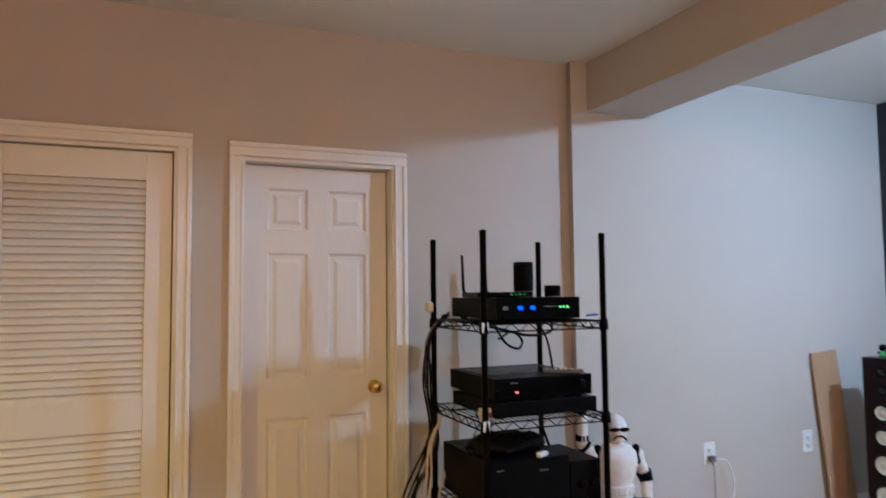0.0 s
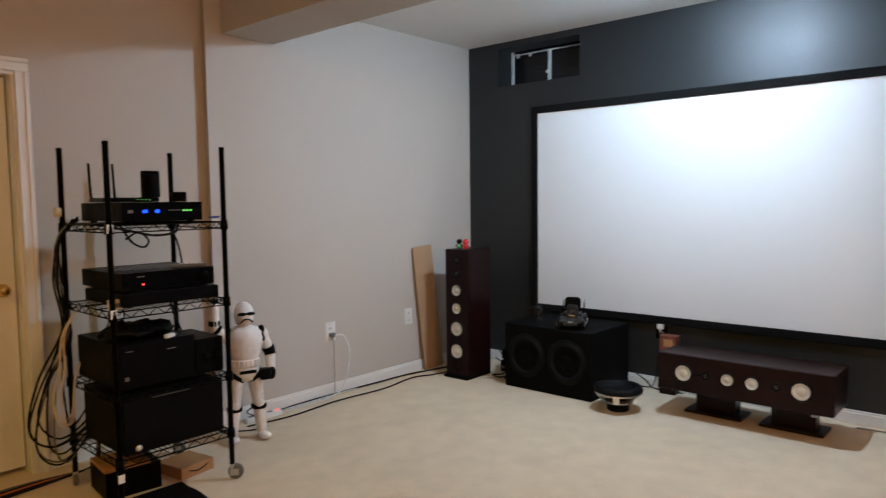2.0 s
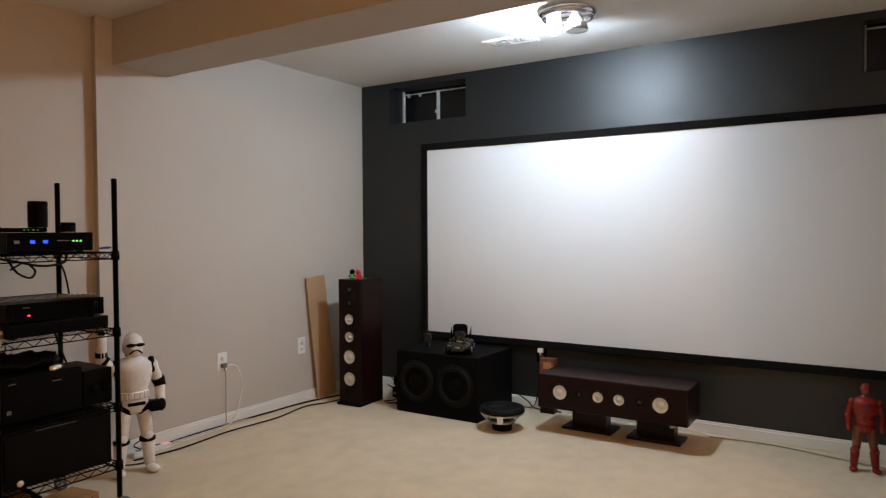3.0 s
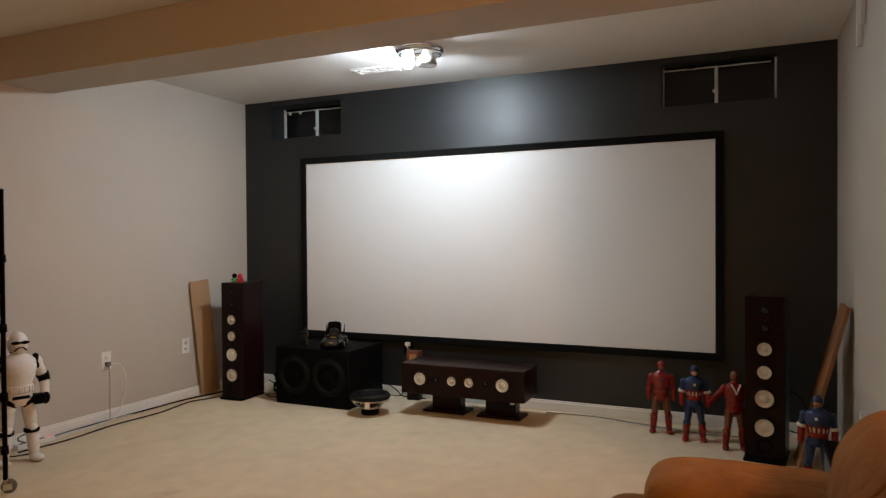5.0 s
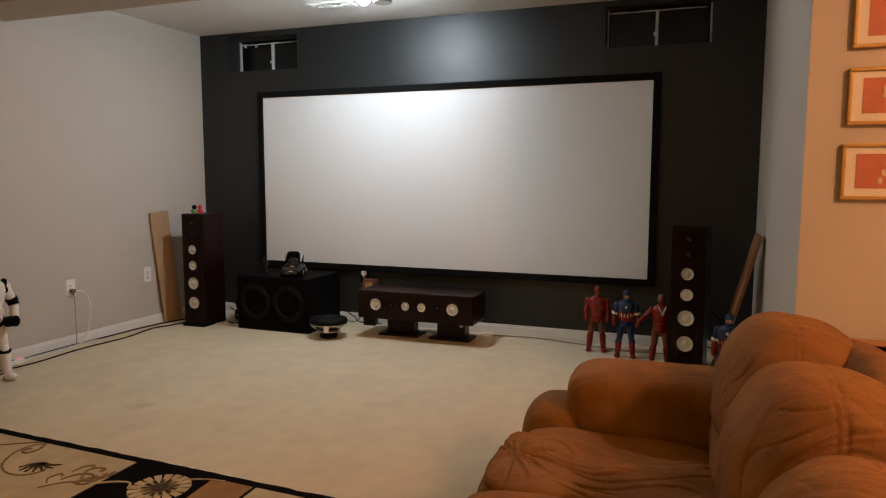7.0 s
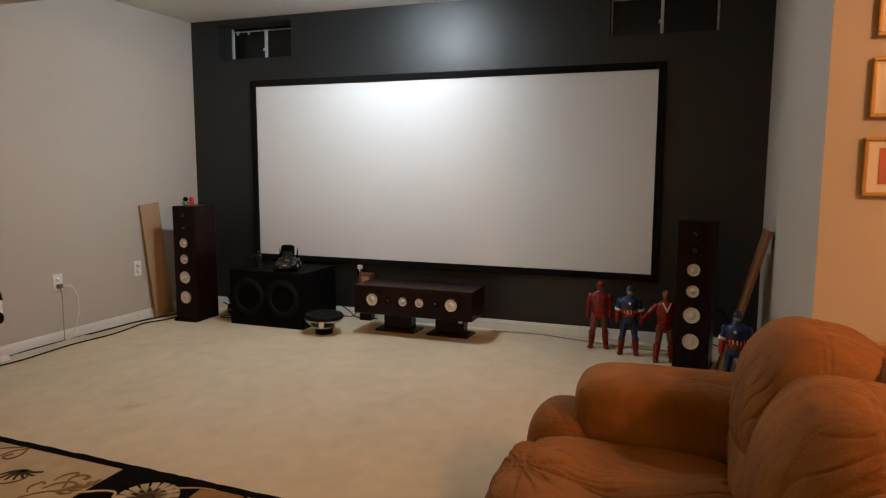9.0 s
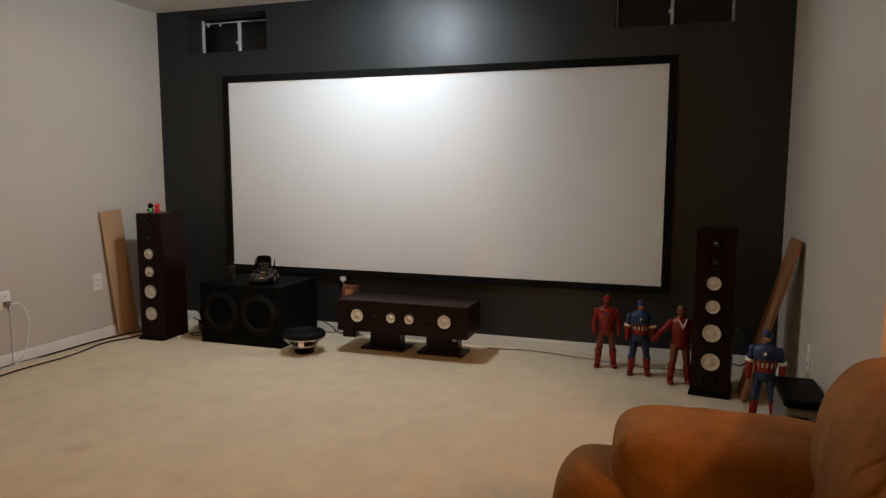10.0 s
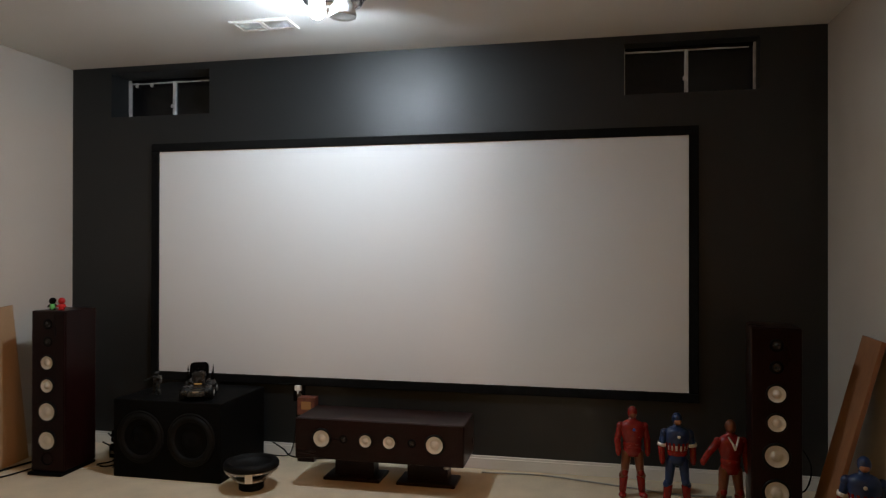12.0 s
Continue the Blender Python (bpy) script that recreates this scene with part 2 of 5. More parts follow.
def lathe(bm, profile, m=None, seg=24, mi=0, smooth=True):
    """Turns (radius, height) pairs round the z axis."""
    rings = []
    for r, z in profile:
        if r < 1e-6:
            rings.append([bm.verts.new((0, 0, z))])
        else:
            rings.append([bm.verts.new((r * math.cos(2 * math.pi * k / seg), r * math.sin(2 * math.pi * k / seg), z)) for k in range(seg)])
    for a, b in zip(rings, rings[1:]):
        for k in range(seg):
            j = (k + 1) % seg
            if len(a) == 1 and len(b) == 1:
                continue
            if len(a) == 1:
                f = bm.faces.new((a[0], b[j], b[k]))
            elif len(b) == 1:
                f = bm.faces.new((a[k], a[j], b[0]))
            else:
                f = bm.faces.new((a[k], a[j], b[j], b[k]))
            f.material_index, f.smooth = mi, smooth
    made = [v for ring in rings for v in ring]
    if m:
        bmesh.ops.transform(bm, matrix=m, verts=made)
    return made


def along(a, b):
    """The pose whose z axis runs from a to b."""
    a, b = Vector(a), Vector(b)
    return Matrix.Translation(a) @ (b - a).to_track_quat("Z", "Y").to_matrix().to_4x4()


def rod(bm, a, b, r0, r1=None, seg=12, mi=0, dome=False):
    r1 = r0 if r1 is None else r1
    n = (Vector(b) - Vector(a)).length
    prof = [(0, 0), (r0, 0), (r1, n), (0, n)]
    if dome:
        prof = [(0, -r0 * 0.8), (r0 * 0.7, -r0 * 0.5), (r0, 0), (r1, n), (r1 * 0.7, n + r1 * 0.5), (0, n + r1 * 0.8)]
    return lathe(bm, prof, along(a, b), seg, mi)


def ball(bm, c, rx, ry=None, rz=None, mi=0, seg=16, rot=0.0):
    ry, rz = ry or rx, rz or rx
    prof = [(math.sin(math.pi * k / 10), -math.cos(math.pi * k / 10)) for k in range(11)]
    prof[0], prof[-1] = (0, -1), (0, 1)
    return lathe(bm, prof, pose(*c, 0, 0, rot) @ Matrix.Diagonal((rx, ry, rz, 1)), seg, mi)


def smooth_path(pts, n=8):
    pts = [Vector(p) for p in pts]
    ext = [pts[0] * 2 - pts[1], *pts, pts[-1] * 2 - pts[-2]]
    out = []
    for a, b, c, d in zip(ext, ext[1:], ext[2:], ext[3:]):
        for k in range(n):
            t = k / n
            out.append(0.5 * (2 * b + (c - a) * t + (2 * a - 5 * b + 4 * c - d) * t * t + (3 * b - a - 3 * c + d) * t ** 3))
    return out + [pts[-1]]


def tube(bm, pts, r, seg=6, n=8, mi=0):
    path = smooth_path(pts, n)
    rings = []
    for i, p in enumerate(path):
        d = (path[min(i + 1, len(path) - 1)] - path[max(i - 1, 0)]).normalized()
        side = d.cross(Vector((0, 0, 1)))
        side = side.normalized() if side.length > 0.05 else d.cross(Vector((0, 1, 0))).normalized()
        up = side.cross(d)
        rings.append([bm.verts.new(p + r * (math.cos(2 * math.pi * k / seg) * side + math.sin(2 * math.pi * k / seg) * up)) for k in range(seg)])
    for a, b in zip(rings, rings[1:]):
        for k in range(seg):
            j = (k + 1) % seg
            f = bm.faces.new((a[k], a[j], b[j], b[k]))
            f.smooth, f.material_index = True, mi
    for ring in (rings[0], rings[-1]):
        bm.faces.new(ring).material_index = mi


def finish(name, bm, materials, parent=None, label=""):
    bmesh.ops.recalc_face_normals(bm, faces=bm.faces[:])
    me = bpy.data.meshes.new(name)
    bm.to_mesh(me)
    bm.free()
    for m in materials if isinstance(materials, (list, tuple)) else (materials,):
        me.materials.append(m)
    ob = new(name, me)
    if parent:
        ob.parent = parent
    return tagged(ob, label)


def part(name, bm, material, parent, label=""):
    return finish(name, bm, material, parent, label)


def block(name, parent, material, x0, x1, y0, y1, z0, z1, bevel=0.0, label=""):
    bm = bmesh.new()
    box(bm, x0, x1, y0, y1, z0, z1, bevel)
    return finish(name, bm, material, parent, label)


def thing(name, m, label, category, group="", kind=""):
    ob = new(name)
    ob.empty_display_size = 0.05
    ob.matrix_basis = m
    return tagged(ob, label, category, group, kind)


def again(ob, parent, m):
    """Another object on the same mesh, under parent."""
    o = new(ob.name.split(".")[0], ob.data)
    o.parent, o.matrix_basis = parent, m
    return o


def boxes(name, rows, material, label="", category="", kind="structure", bevel=0.0):
    bm = bmesh.new()
    for r in rows:
        box(bm, *r, bevel)
    return tagged(finish(name, bm, material), label, category, "", kind)


# ---- the room ----
EAST, NORTH, DOORW, SOUTH, PICW, CZ = 4.66, 3.51, 3.575, -1.40, 2.40, 2.635
STEP = 2.206
floor = boxes("floor", [(-4.2, 5.0, -4.2, 3.9, -0.1, 0.0)], CARPET, "worn beige cut-pile carpet with faint stains", "carpet")
ceiling = boxes("ceiling", [(-4.2, 5.0, -4.2, 3.9, CZ, CZ + 0.1)], CEIL, "white painted plaster ceiling", "ceiling")
W1, W2, WZ0, WZ1 = (2.44, 3.20), (-1.045, -0.29), 2.283, 2.588
boxes("wall_east", [(EAST, EAST + 0.3, -1.55, 3.9, 0, WZ0), (EAST, EAST + 0.3, -1.55, 3.9, WZ1, CZ),
                    (EAST, EAST + 0.3, W1[1], 3.9, WZ0, WZ1), (EAST, EAST + 0.3, W2[1], W1[0], WZ0, WZ1), (EAST, EAST + 0.3, -1.55, W2[0], WZ0, WZ1)],
      DARK_WALL, "charcoal painted satin accent wall behind the screen", "wall")


def north_wall():
    """The side wall, which stands a hand's width proud of the wall with the doors and ends in a splayed return."""
    bm = bmesh.new()
    plan = ((STEP, NORTH), (EAST, NORTH), (EAST, 3.9), (STEP + 0.015, 3.9), (STEP + 0.015, DOORW))
    low, high = ([bm.verts.new((x, y, z)) for x, y in plan] for z in (0, CZ))
    bm.faces.new(low), bm.faces.new(high)
    for k in range(5):
        bm.faces.new((low[k], low[(k + 1) % 5], high[(k + 1) % 5], high[k]))
    tagged(finish("wall_north", bm, WALL), "grey painted drywall with a shallow step", "wall", "", "structure")


north_wall()
D0, D1, C0, C1 = 0.503, 1.223, -0.547, 0.233
boxes("wall_north_doors", [(-4.2, C0, DOORW, 3.8, 0, CZ), (C1, D0, DOORW, 3.8, 0, CZ), (D1, STEP + 0.015, DOORW, 3.8, 0, CZ),
                           (C0, C1, DOORW, 3.8, 2.028, CZ), (D0, D1, DOORW, 3.8, 2.008, CZ)], WALL, "grey painted drywall with two doorways", "wall")
boxes("wall_north_back", [(-4.2, STEP + 0.015, 3.83, 3.9, 0, CZ)], WALL, "plain wall behind the doors", "wall")
boxes("wall_south", [(PICW, EAST, SOUTH - 0.14, SOUTH, 0, CZ)], WALL, "grey painted side wall", "wall")
boxes("wall_pictures", [(PICW, PICW + 0.14, -4.1, SOUTH - 0.14, 0, CZ)], WALL, "grey painted wall hung with framed pictures", "wall")
boxes("wall_west", [(-4.2, -4.1, -4.1, 3.66, 0, CZ)], WALL, "plain grey painted wall", "wall")
boxes("wall_south_far", [(-4.2, PICW + 0.14, -4.2, -4.1, 0, CZ)], WALL, "plain grey painted wall", "wall")
boxes("ceiling_beam", [(2.31, 2.69, -4.1, 3.51, 2.362, CZ)], BEAM, "boxed-in drywall ceiling beam painted like the walls", "beam", bevel=0.004)


def skirting(rows):
    bm = bmesh.new()
    for x0, x1, y0, y1, face in rows:
        box(bm, x0, x1, y0, y1, 0.0, 0.066, 0.003)
        t = 0.006
        box(bm, x0 + (t if face == "w" else 0), x1, y0 + (t if face == "n" else 0), y1 - (t if face == "s" else 0), 0.063, 0.082, 0.004)
    return tagged(finish("baseboard", bm, TRIM), "white painted moulded baseboard", "baseboard", "", "structure")


skirting([(STEP, EAST, NORTH - 0.014, NORTH, "n"), (EAST - 0.014, EAST, SOUTH + 0.014, NORTH - 0.014, "w"), (PICW, EAST, SOUTH, SOUTH + 0.014, "s"),
          (D1 + 0.065, STEP + 0.012, DOORW - 0.014, DOORW, "n"), (C1 + 0.065, D0 - 0.065, DOORW - 0.014, DOORW, "n"), (PICW - 0.014, PICW, -4.1, SOUTH, "w")])


def casing(parent, x0, x1, top):
    """Moulded trim round a doorway: two jambs, two uprights and a head."""
    def strip(name, a0, a1, z0, z1, upright, inner):
        bm = bmesh.new()
        box(bm, a0, a1, DOORW - 0.014, DOORW, z0, z1, 0.003)
        if upright:
            o = a0 if inner > 0 else a1 - 0.022
            box(bm, o, o + 0.022, DOORW - 0.022, DOORW - 0.012, z0, z1, 0.004)
            i = a1 - 0.012 if inner > 0 else a0
            box(bm, i, i + 0.012, DOORW - 0.018, DOORW - 0.012, z0, z1 - 0.05, 0.003)
        else:
            box(bm, a0, a1, DOORW - 0.022, DOORW - 0.012, z1 - 0.022, z1, 0.004)
            box(bm, a0 + 0.05, a1 - 0.05, DOORW - 0.018, DOORW - 0.012, z0, z0 + 0.012, 0.003)
        return part(name, bm, TRIM, parent)
    strip("casing", x0 - 0.058, x0 + 0.004, 0, top, True, 1)
    strip("casing", x1 - 0.004, x1 + 0.058, 0, top, True, -1)
    strip("casing_head", x0 - 0.058, x1 + 0.058, top, top + 0.064, False, 0)
    block("jamb", parent, TRIM, x0, x0 + 0.016, DOORW + 0.003, 3.79, 0, top)
    block("jamb", parent, TRIM, x1 - 0.016, x1, DOORW + 0.003, 3.79, 0, top)
    block("jamb_head", parent, TRIM, x0 + 0.016, x1 - 0.016, DOORW + 0.003, 3.79, top - 0.016, top + 0.0)


def six_panel_door():
    d = thing("door_1", pose(0, 0, 0), "closed white six-panel door with a brass knob", "door", kind="structure")
    casing(d, D0, D1, 2.008)
    x0, x1, z0, z1, yf = D0 + 0.020, D1 - 0.022, 0.025, 1.987, DOORW + 0.082
    cols = ((x0 + 0.102, x0 + 0.291), (x0 + 0.388, x1 - 0.102))
    rows = ((0.272, 0.814), (0.994, 1.579), (1.687, 1.882))
    bm = bmesh.new()
    for a, b in ((x0, cols[0][0]), (cols[0][1], cols[1][0]), (cols[1][1], x1)):
        box(bm, a, b, yf, yf + 0.036, z0, z1)
    for a, b in cols:
        for c, e in ((z0, rows[0][0]), (rows[0][1], rows[1][0]), (rows[1][1], rows[2][0]), (rows[2][1], z1)):
            box(bm, a, b, yf, yf + 0.036, c, e)
    part("slab", bm, DOORP, d)
    for a, b in cols:
        for c, e in rows:
            bm = bmesh.new()
            ring = []
            for inset, depth in ((0, 0.0005), (0.012, 0.011), (0.028, 0.011), (0.046, 0.003)):
                ring.append([bm.verts.new(v) for v in ((a + inset, yf + depth, c + inset), (b - inset, yf + depth, c + inset),
                                                       (b - inset, yf + depth, e - inset), (a + inset, yf + depth, e - inset))])
            for p, q in zip(ring, ring[1:]):
                for k in range(4):
                    bm.faces.new((p[k], p[(k + 1) % 4], q[(k + 1) % 4], q[k]))
            bm.faces.new(ring[-1])
            back = [bm.verts.new((v.co.x, yf + 0.03, v.co.z)) for v in ring[0]]
            for k in range(4):
                bm.faces.new((ring[0][k], ring[0][(k + 1) % 4], back[(k + 1) % 4], back[k]))
            bm.faces.new(back)
            part("panel", bm, DOORP, d)
    bm = bmesh.new()
    lathe(bm, [(0, 0), (0.033, 0), (0.033, 0.004), (0.026, 0.009), (0.013, 0.012), (0.011, 0.030), (0.018, 0.036), (0.027, 0.045), (0.029, 0.055), (0.024, 0.066), (0.010, 0.071), (0, 0.071)],
          along((x1 - 0.062, yf, 0.936), (x1 - 0.062, yf - 1, 0.936)), 24)
    part("knob", bm, BRASS, d, "polished brass door knob")


def louvre_door():
    d = thing("door_2", pose(0, 0, 0), "closed white louvred closet door", "door", kind="structure")
    casing(d, C0, C1, 2.028)
    x0, x1, z0, z1, yf = C0 + 0.022, C1 - 0.022, 0.020, 2.006, DOORW + 0.028
    st = 0.105
    bm = bmesh.new()
    for a, b in ((x0, x0 + st), (x1 - st, x1)):
        box(bm, a, b, yf, yf + 0.03, z0, z1, 0.002)
    for c, e in ((z0, 0.243), (0.822, 0.955), (1.882, z1)):
        box(bm, x0 + st, x1 - st, yf + 0.001, yf + 0.029, c, e, 0.002)
    part("slab", bm, DOORP, d)
    bm = bmesh.new()
    box(bm, x0 + st, x1 - st, -0.019, 0.019, -0.003, 0.003, 0.002, seg=1)
    first = part("slat", bm, DOORP, d)
    zs = [0.258 + 0.0322 * k for k in range(18)] + [0.971 + 0.0319 * k for k in range(29)]
    first.matrix_basis = pose(0, yf + 0.015, zs[0], 60)
    for z in zs[1:]:
        again(first, d, pose(0, yf + 0.015, z, 60))


six_panel_door()
louvre_door()


def small_window(number, y0, y1, mull, xf, left, right, blobs):
    """A high basement window, its panes blacked out; black paint has run over parts of the white frame."""
    w = thing("window_%d" % number, pose(0, 0, 0), "high slider window with blacked-out panes and patchy white frame", "window", kind="structure")
    rnd = random.Random(number)
    block("window_frame", w, FRAMEP, xf, xf + 0.03, y1 - left, y1, WZ0 + 0.001, WZ1 - 0.001, 0.003)
    block("window_frame", w, FRAMEP, xf, xf + 0.03, y0, y0 + right, WZ0 + 0.001, WZ1 - 0.001, 0.003)
    block("top_rail", w, GLASSB, xf + 0.004, xf + 0.03, y0 + right, y1 - left, WZ1 - 0.030, WZ1 - 0.001, 0.002)
    bm = bmesh.new()
    run = y1 - left
    while run > y0 + right + 0.04:
        n = min(rnd.uniform(0.05, 0.16), run - y0 - right)
        h = rnd.uniform(0.006, 0.012)
        box(bm, xf - 0.002, xf + 0.004, run - n, run, WZ1 - 0.030 - 0.004, WZ1 - 0.030 - 0.004 + h, 0.001)
        run -= n
    for y in blobs:
        box(bm, xf - 0.002, xf + 0.004, y - 0.012, y + 0.012, WZ1 - 0.056, WZ1 - 0.030, 0.004)
    part("bare_strip", bm, FRAMEP, w, "strip of white frame left unpainted")
    block("mullion", w, FRAMEP, xf - 0.006, xf + 0.03, mull - 0.011, mull + 0.011, WZ0 + 0.001, WZ1 - 0.031, 0.004)
    block("latch", w, FRAMEP, xf - 0.014, xf - 0.006, mull - 0.002, mull + 0.022, WZ0 + 0.09, WZ0 + 0.115, 0.003)
    block("pane", w, GLASSB, xf + 0.012, xf + 0.018, mull + 0.011, y1 - left, WZ0 + 0.001, WZ1 - 0.031)
    block("pane", w, GLASSB, xf + 0.016, xf + 0.022, y0 + right, mull - 0.011, WZ0 + 0.001, WZ1 - 0.031)


small_window(1, *W1, 2.825, EAST + 0.185, 0.024, 0.004, (3.13, 3.01))
small_window(2, *W2, -0.655, EAST + 0.10, 0.009, 0.014, ())


def projection_screen():
    s = thing("projection_screen", pose(EAST, 1.075, 0.47), "wide fixed projection screen, white fabric in a black velvet frame", "projection screen")
    w, h, b = 1.782, 1.612, 0.054
    bm = bmesh.new()
    box(bm, -0.020, -0.004, -w + b, w - b, b, h - b)
    part("screen_fabric", bm, SCREEN, s, "matte white screen fabric")
    for n, r in (("frame_bar", (-w, w, h - b, h)), ("frame_bar", (-w, w, 0, b)), ("frame_bar", (-w, -w + b, b, h - b)), ("frame_bar", (w - b, w, b, h - b))):
        block(n, s, VELVET, -0.034, -0.001, *r, 0.004)


projection_screen()


# ---- loudspeakers and screen end ----
def driver(parent, y, z, x, r, m=None, label="silver-white cone driver"):
    """A cone driver facing -x at a baffle's front: trim ring, rubber surround, cone and dust cap."""
    at = along((x, y, z), (x - 1, y, z))
    bm = bmesh.new()
    lathe(bm, [(r * 1.02, 0.009), (r * 1.10, 0.012), (r * 1.20, 0.008), (r * 1.24, 0.003), (r * 1.24, -0.002)], at, 28)
    part("surround", bm, RUBBER, parent)
    bm = bmesh.new()
    lathe(bm, [(r * 1.0, 0.0085), (r * 0.97, 0.0100), (r * 0.93, 0.0088), (r * 0.72, 0.0052), (r * 0.50, 0.0018), (r * 0.48, 0.0026), (r * 0.43, 0.0058), (r * 0.33, 0.0094), (r * 0.18, 0.0120), (0, 0.0130)], at, 28)
    part("cone", bm, CONE, parent, label)


def tweeter(parent, y, z, x, r=0.013):
    at = along((x, y, z), (x - 1, y, z))
    bm = bmesh.new()
    lathe(bm, [(r * 1.5, 0.001), (r * 2.4, 0.002), (r * 2.5, -0.002), (r * 2.5, -0.004)], at, 20)
    part("tweeter_plate", bm, BLACKPL, parent)
    bm = bmesh.new()
    lathe(bm, [(r * 1.5, 0.002), (r * 1.1, 0.001), (r * 0.55, 0.002), (r * 0.4, 0.005), (0, 0.007)], at, 16)
    part("tweeter_dome", bm, GUNMETAL, parent)


def tower_speaker(m, label):
    s = thing("tower_speaker", m, label, "loudspeaker", "tower speakers beside the screen")
    w, d, h = 0.110, 0.285, 0.985
    bm = bmesh.new()
    box(bm, 0.012, d, -w, w, 0.022, h, 0.007)
    part("cabinet", bm, CHERRY, s)
    block("baffle", s, CHERRY, 0.0, 0.0118, -w + 0.001, w - 0.001, 0.022, h - 0.001, 0.004)
    block("plinth", s, BLACKPL, -0.028, d - 0.004, -w - 0.006, w + 0.006, 0.0, 0.0215, 0.008)
    for z, r in ((0.674, 0.0395), (0.536, 0.0395), (0.380, 0.052), (0.208, 0.052)):
        driver(s, 0, z, 0.0, r)
    for z in (0.905, 0.800):
        tweeter(s, 0, z, 0.0)
    bm = bmesh.new()
    lathe(bm, [(0.040, 0.003), (0.034, 0.002), (0.029, -0.006), (0.027, -0.011), (0, -0.0112)], along((0, 0, 0.098), (-1, 0, 0.098)), 24)
    part("port", bm, BLACKGL, s)
    return s


tower_speaker(pose(3.978, 3.097, 0, 0, 0, 2), "tall dark cherry tower speaker with white cones, on the carpet")
tower_speaker(pose(3.946, -0.952, 0, 0, 0, -7), "tall dark cherry tower speaker with white cones, beside leaning planks")


def subwoofer_cabinet():
    s = thing("subwoofer_cabinet", pose(4.047, 2.348, 0), "large black textured subwoofer box with two drivers", "subwoofer")
    bm = bmesh.new()
    box(bm, 0, 0.545, -0.352, 0.352, 0.0, 0.462, 0.006)
    part("cabinet", bm, BLACKTEX, s)
    for y in (0.166, -0.166):
        at = along((0, y, 0.245), (-1, y, 0.245))
        bm = bmesh.new()
        lathe(bm, [(0.150, -0.001), (0.156, 0.004), (0.150, 0.010), (0.142, 0.008)], at, 40)
        part("driver_rim", bm, RUBBER, s)
        bm = bmesh.new()
        lathe(bm, [(0.143, 0.006), (0.136, 0.017), (0.124, 0.021), (0.112, 0.016), (0.106, 0.006)], at, 40)
        part("surround", bm, RUBBER, s)
        bm = bmesh.new()
        lathe(bm, [(0.107, 0.006), (0.10, 0.005), (0.06, 0.0015), (0.058, 0.004), (0.04, 0.014), (0, 0.018)], at, 40)
        part("cone", bm, BLACKPL, s)


subwoofer_cabinet()


def bare_driver():
    s = thing("woofer_driver", pose(4.03, 1.793, 0), "bare woofer driver lying face up on the carpet", "woofer")
    bm = bmesh.new()
    lathe(bm, [(0, 0), (0.066, 0), (0.070, 0.004), (0.070, 0.020), (0.066, 0.024), (0.070, 0.028), (0.070, 0.046), (0.064, 0.050), (0, 0.05)], None, 32)
    part("magnet", bm, BLACKPL, s)
    bm = bmesh.new()
    lathe(bm, [(0, 0.05), (0.085, 0.05), (0.090, 0.056), (0.086, 0.064), (0.060, 0.068)], None, 32)
    lathe(bm, [(0.128, 0.108), (0.148, 0.112), (0.148, 0.122), (0.130, 0.122)], None, 32)
    for k in range(6):
        a = k * math.pi / 3 + 0.3
        rod(bm, (0.084 * math.cos(a), 0.084 * math.sin(a), 0.058), (0.140 * math.cos(a), 0.140 * math.sin(a), 0.112), 0.008, 0.008, 8)
    part("basket", bm, STEEL, s, "silver metal basket")
    bm = bmesh.new()
    lathe(bm, [(0.146, 0.122), (0.155, 0.128), (0.155, 0.142), (0.146, 0.158), (0.132, 0.162), (0.118, 0.154), (0.112, 0.142)], None, 40)
    part("surround", bm, RUBBER, s)
    bm = bmesh.new()
    lathe(bm, [(0.113, 0.144), (0.106, 0.140), (0.055, 0.100), (0.052, 0.104), (0.030, 0.116), (0, 0.121)], None, 40)
    part("cone", bm, RUBBER, s)
    bm = bmesh.new()
    box(bm, -0.150, -0.143, -0.020, 0.020, 0.072, 0.122, 0.002, m=pose(0, 0, 0, 0, 0, 22))
    part("terminal_tag", bm, WHITEPL, s, "white terminal tag")


bare_driver()


def centre_speaker():
    s = thing("centre_speaker", pose(4.09, 1.066, 0), "long dark cherry centre speaker on two low stands", "loudspeaker")
    hw, z0, z1, d = 0.488, 0.172, 0.398, 0.33
    bm = bmesh.new()
    box(bm, 0.012, d, -hw, hw, z0, z1, 0.006)
    part("cabinet", bm, CHERRY_TOP, s)
    block("baffle", s, CHERRY_TOP, 0, 0.0118, -hw + 0.001, hw - 0.001, z0 + 0.001, z1 - 0.001, 0.004)
    for y, r in ((0.327, 0.047), (0.067, 0.034), (-0.070, 0.034), (-0.327, 0.047)):
        driver(s, y, 0.29, 0.0, r)
    for y in (0.198, -0.198):
        tweeter(s, y, 0.292, 0.0, 0.010)
    for y in (0.21, -0.235):
        bm = bmesh.new()
        box(bm, 0.16, 0.36, y - 0.172, y + 0.172, 0.0, 0.018, 0.003)
        part("stand_base", bm, CHERRY_TOP, s)
        bm = bmesh.new()
        box(bm, 0.22, 0.32, y - 0.12, y + 0.12, 0.018, z0, 0.003)
        part("stand_post", bm, CHERRY_TOP, s)
    bm = bmesh.new()
    lathe(bm, [(0, 0), (0.016, 0), (0.018, 0.006), (0.012, 0.022), (0, 0.022)], pose(0.045, -0.385, z0 - 0.022), 14)
    part("foot", bm, STEEL, s)


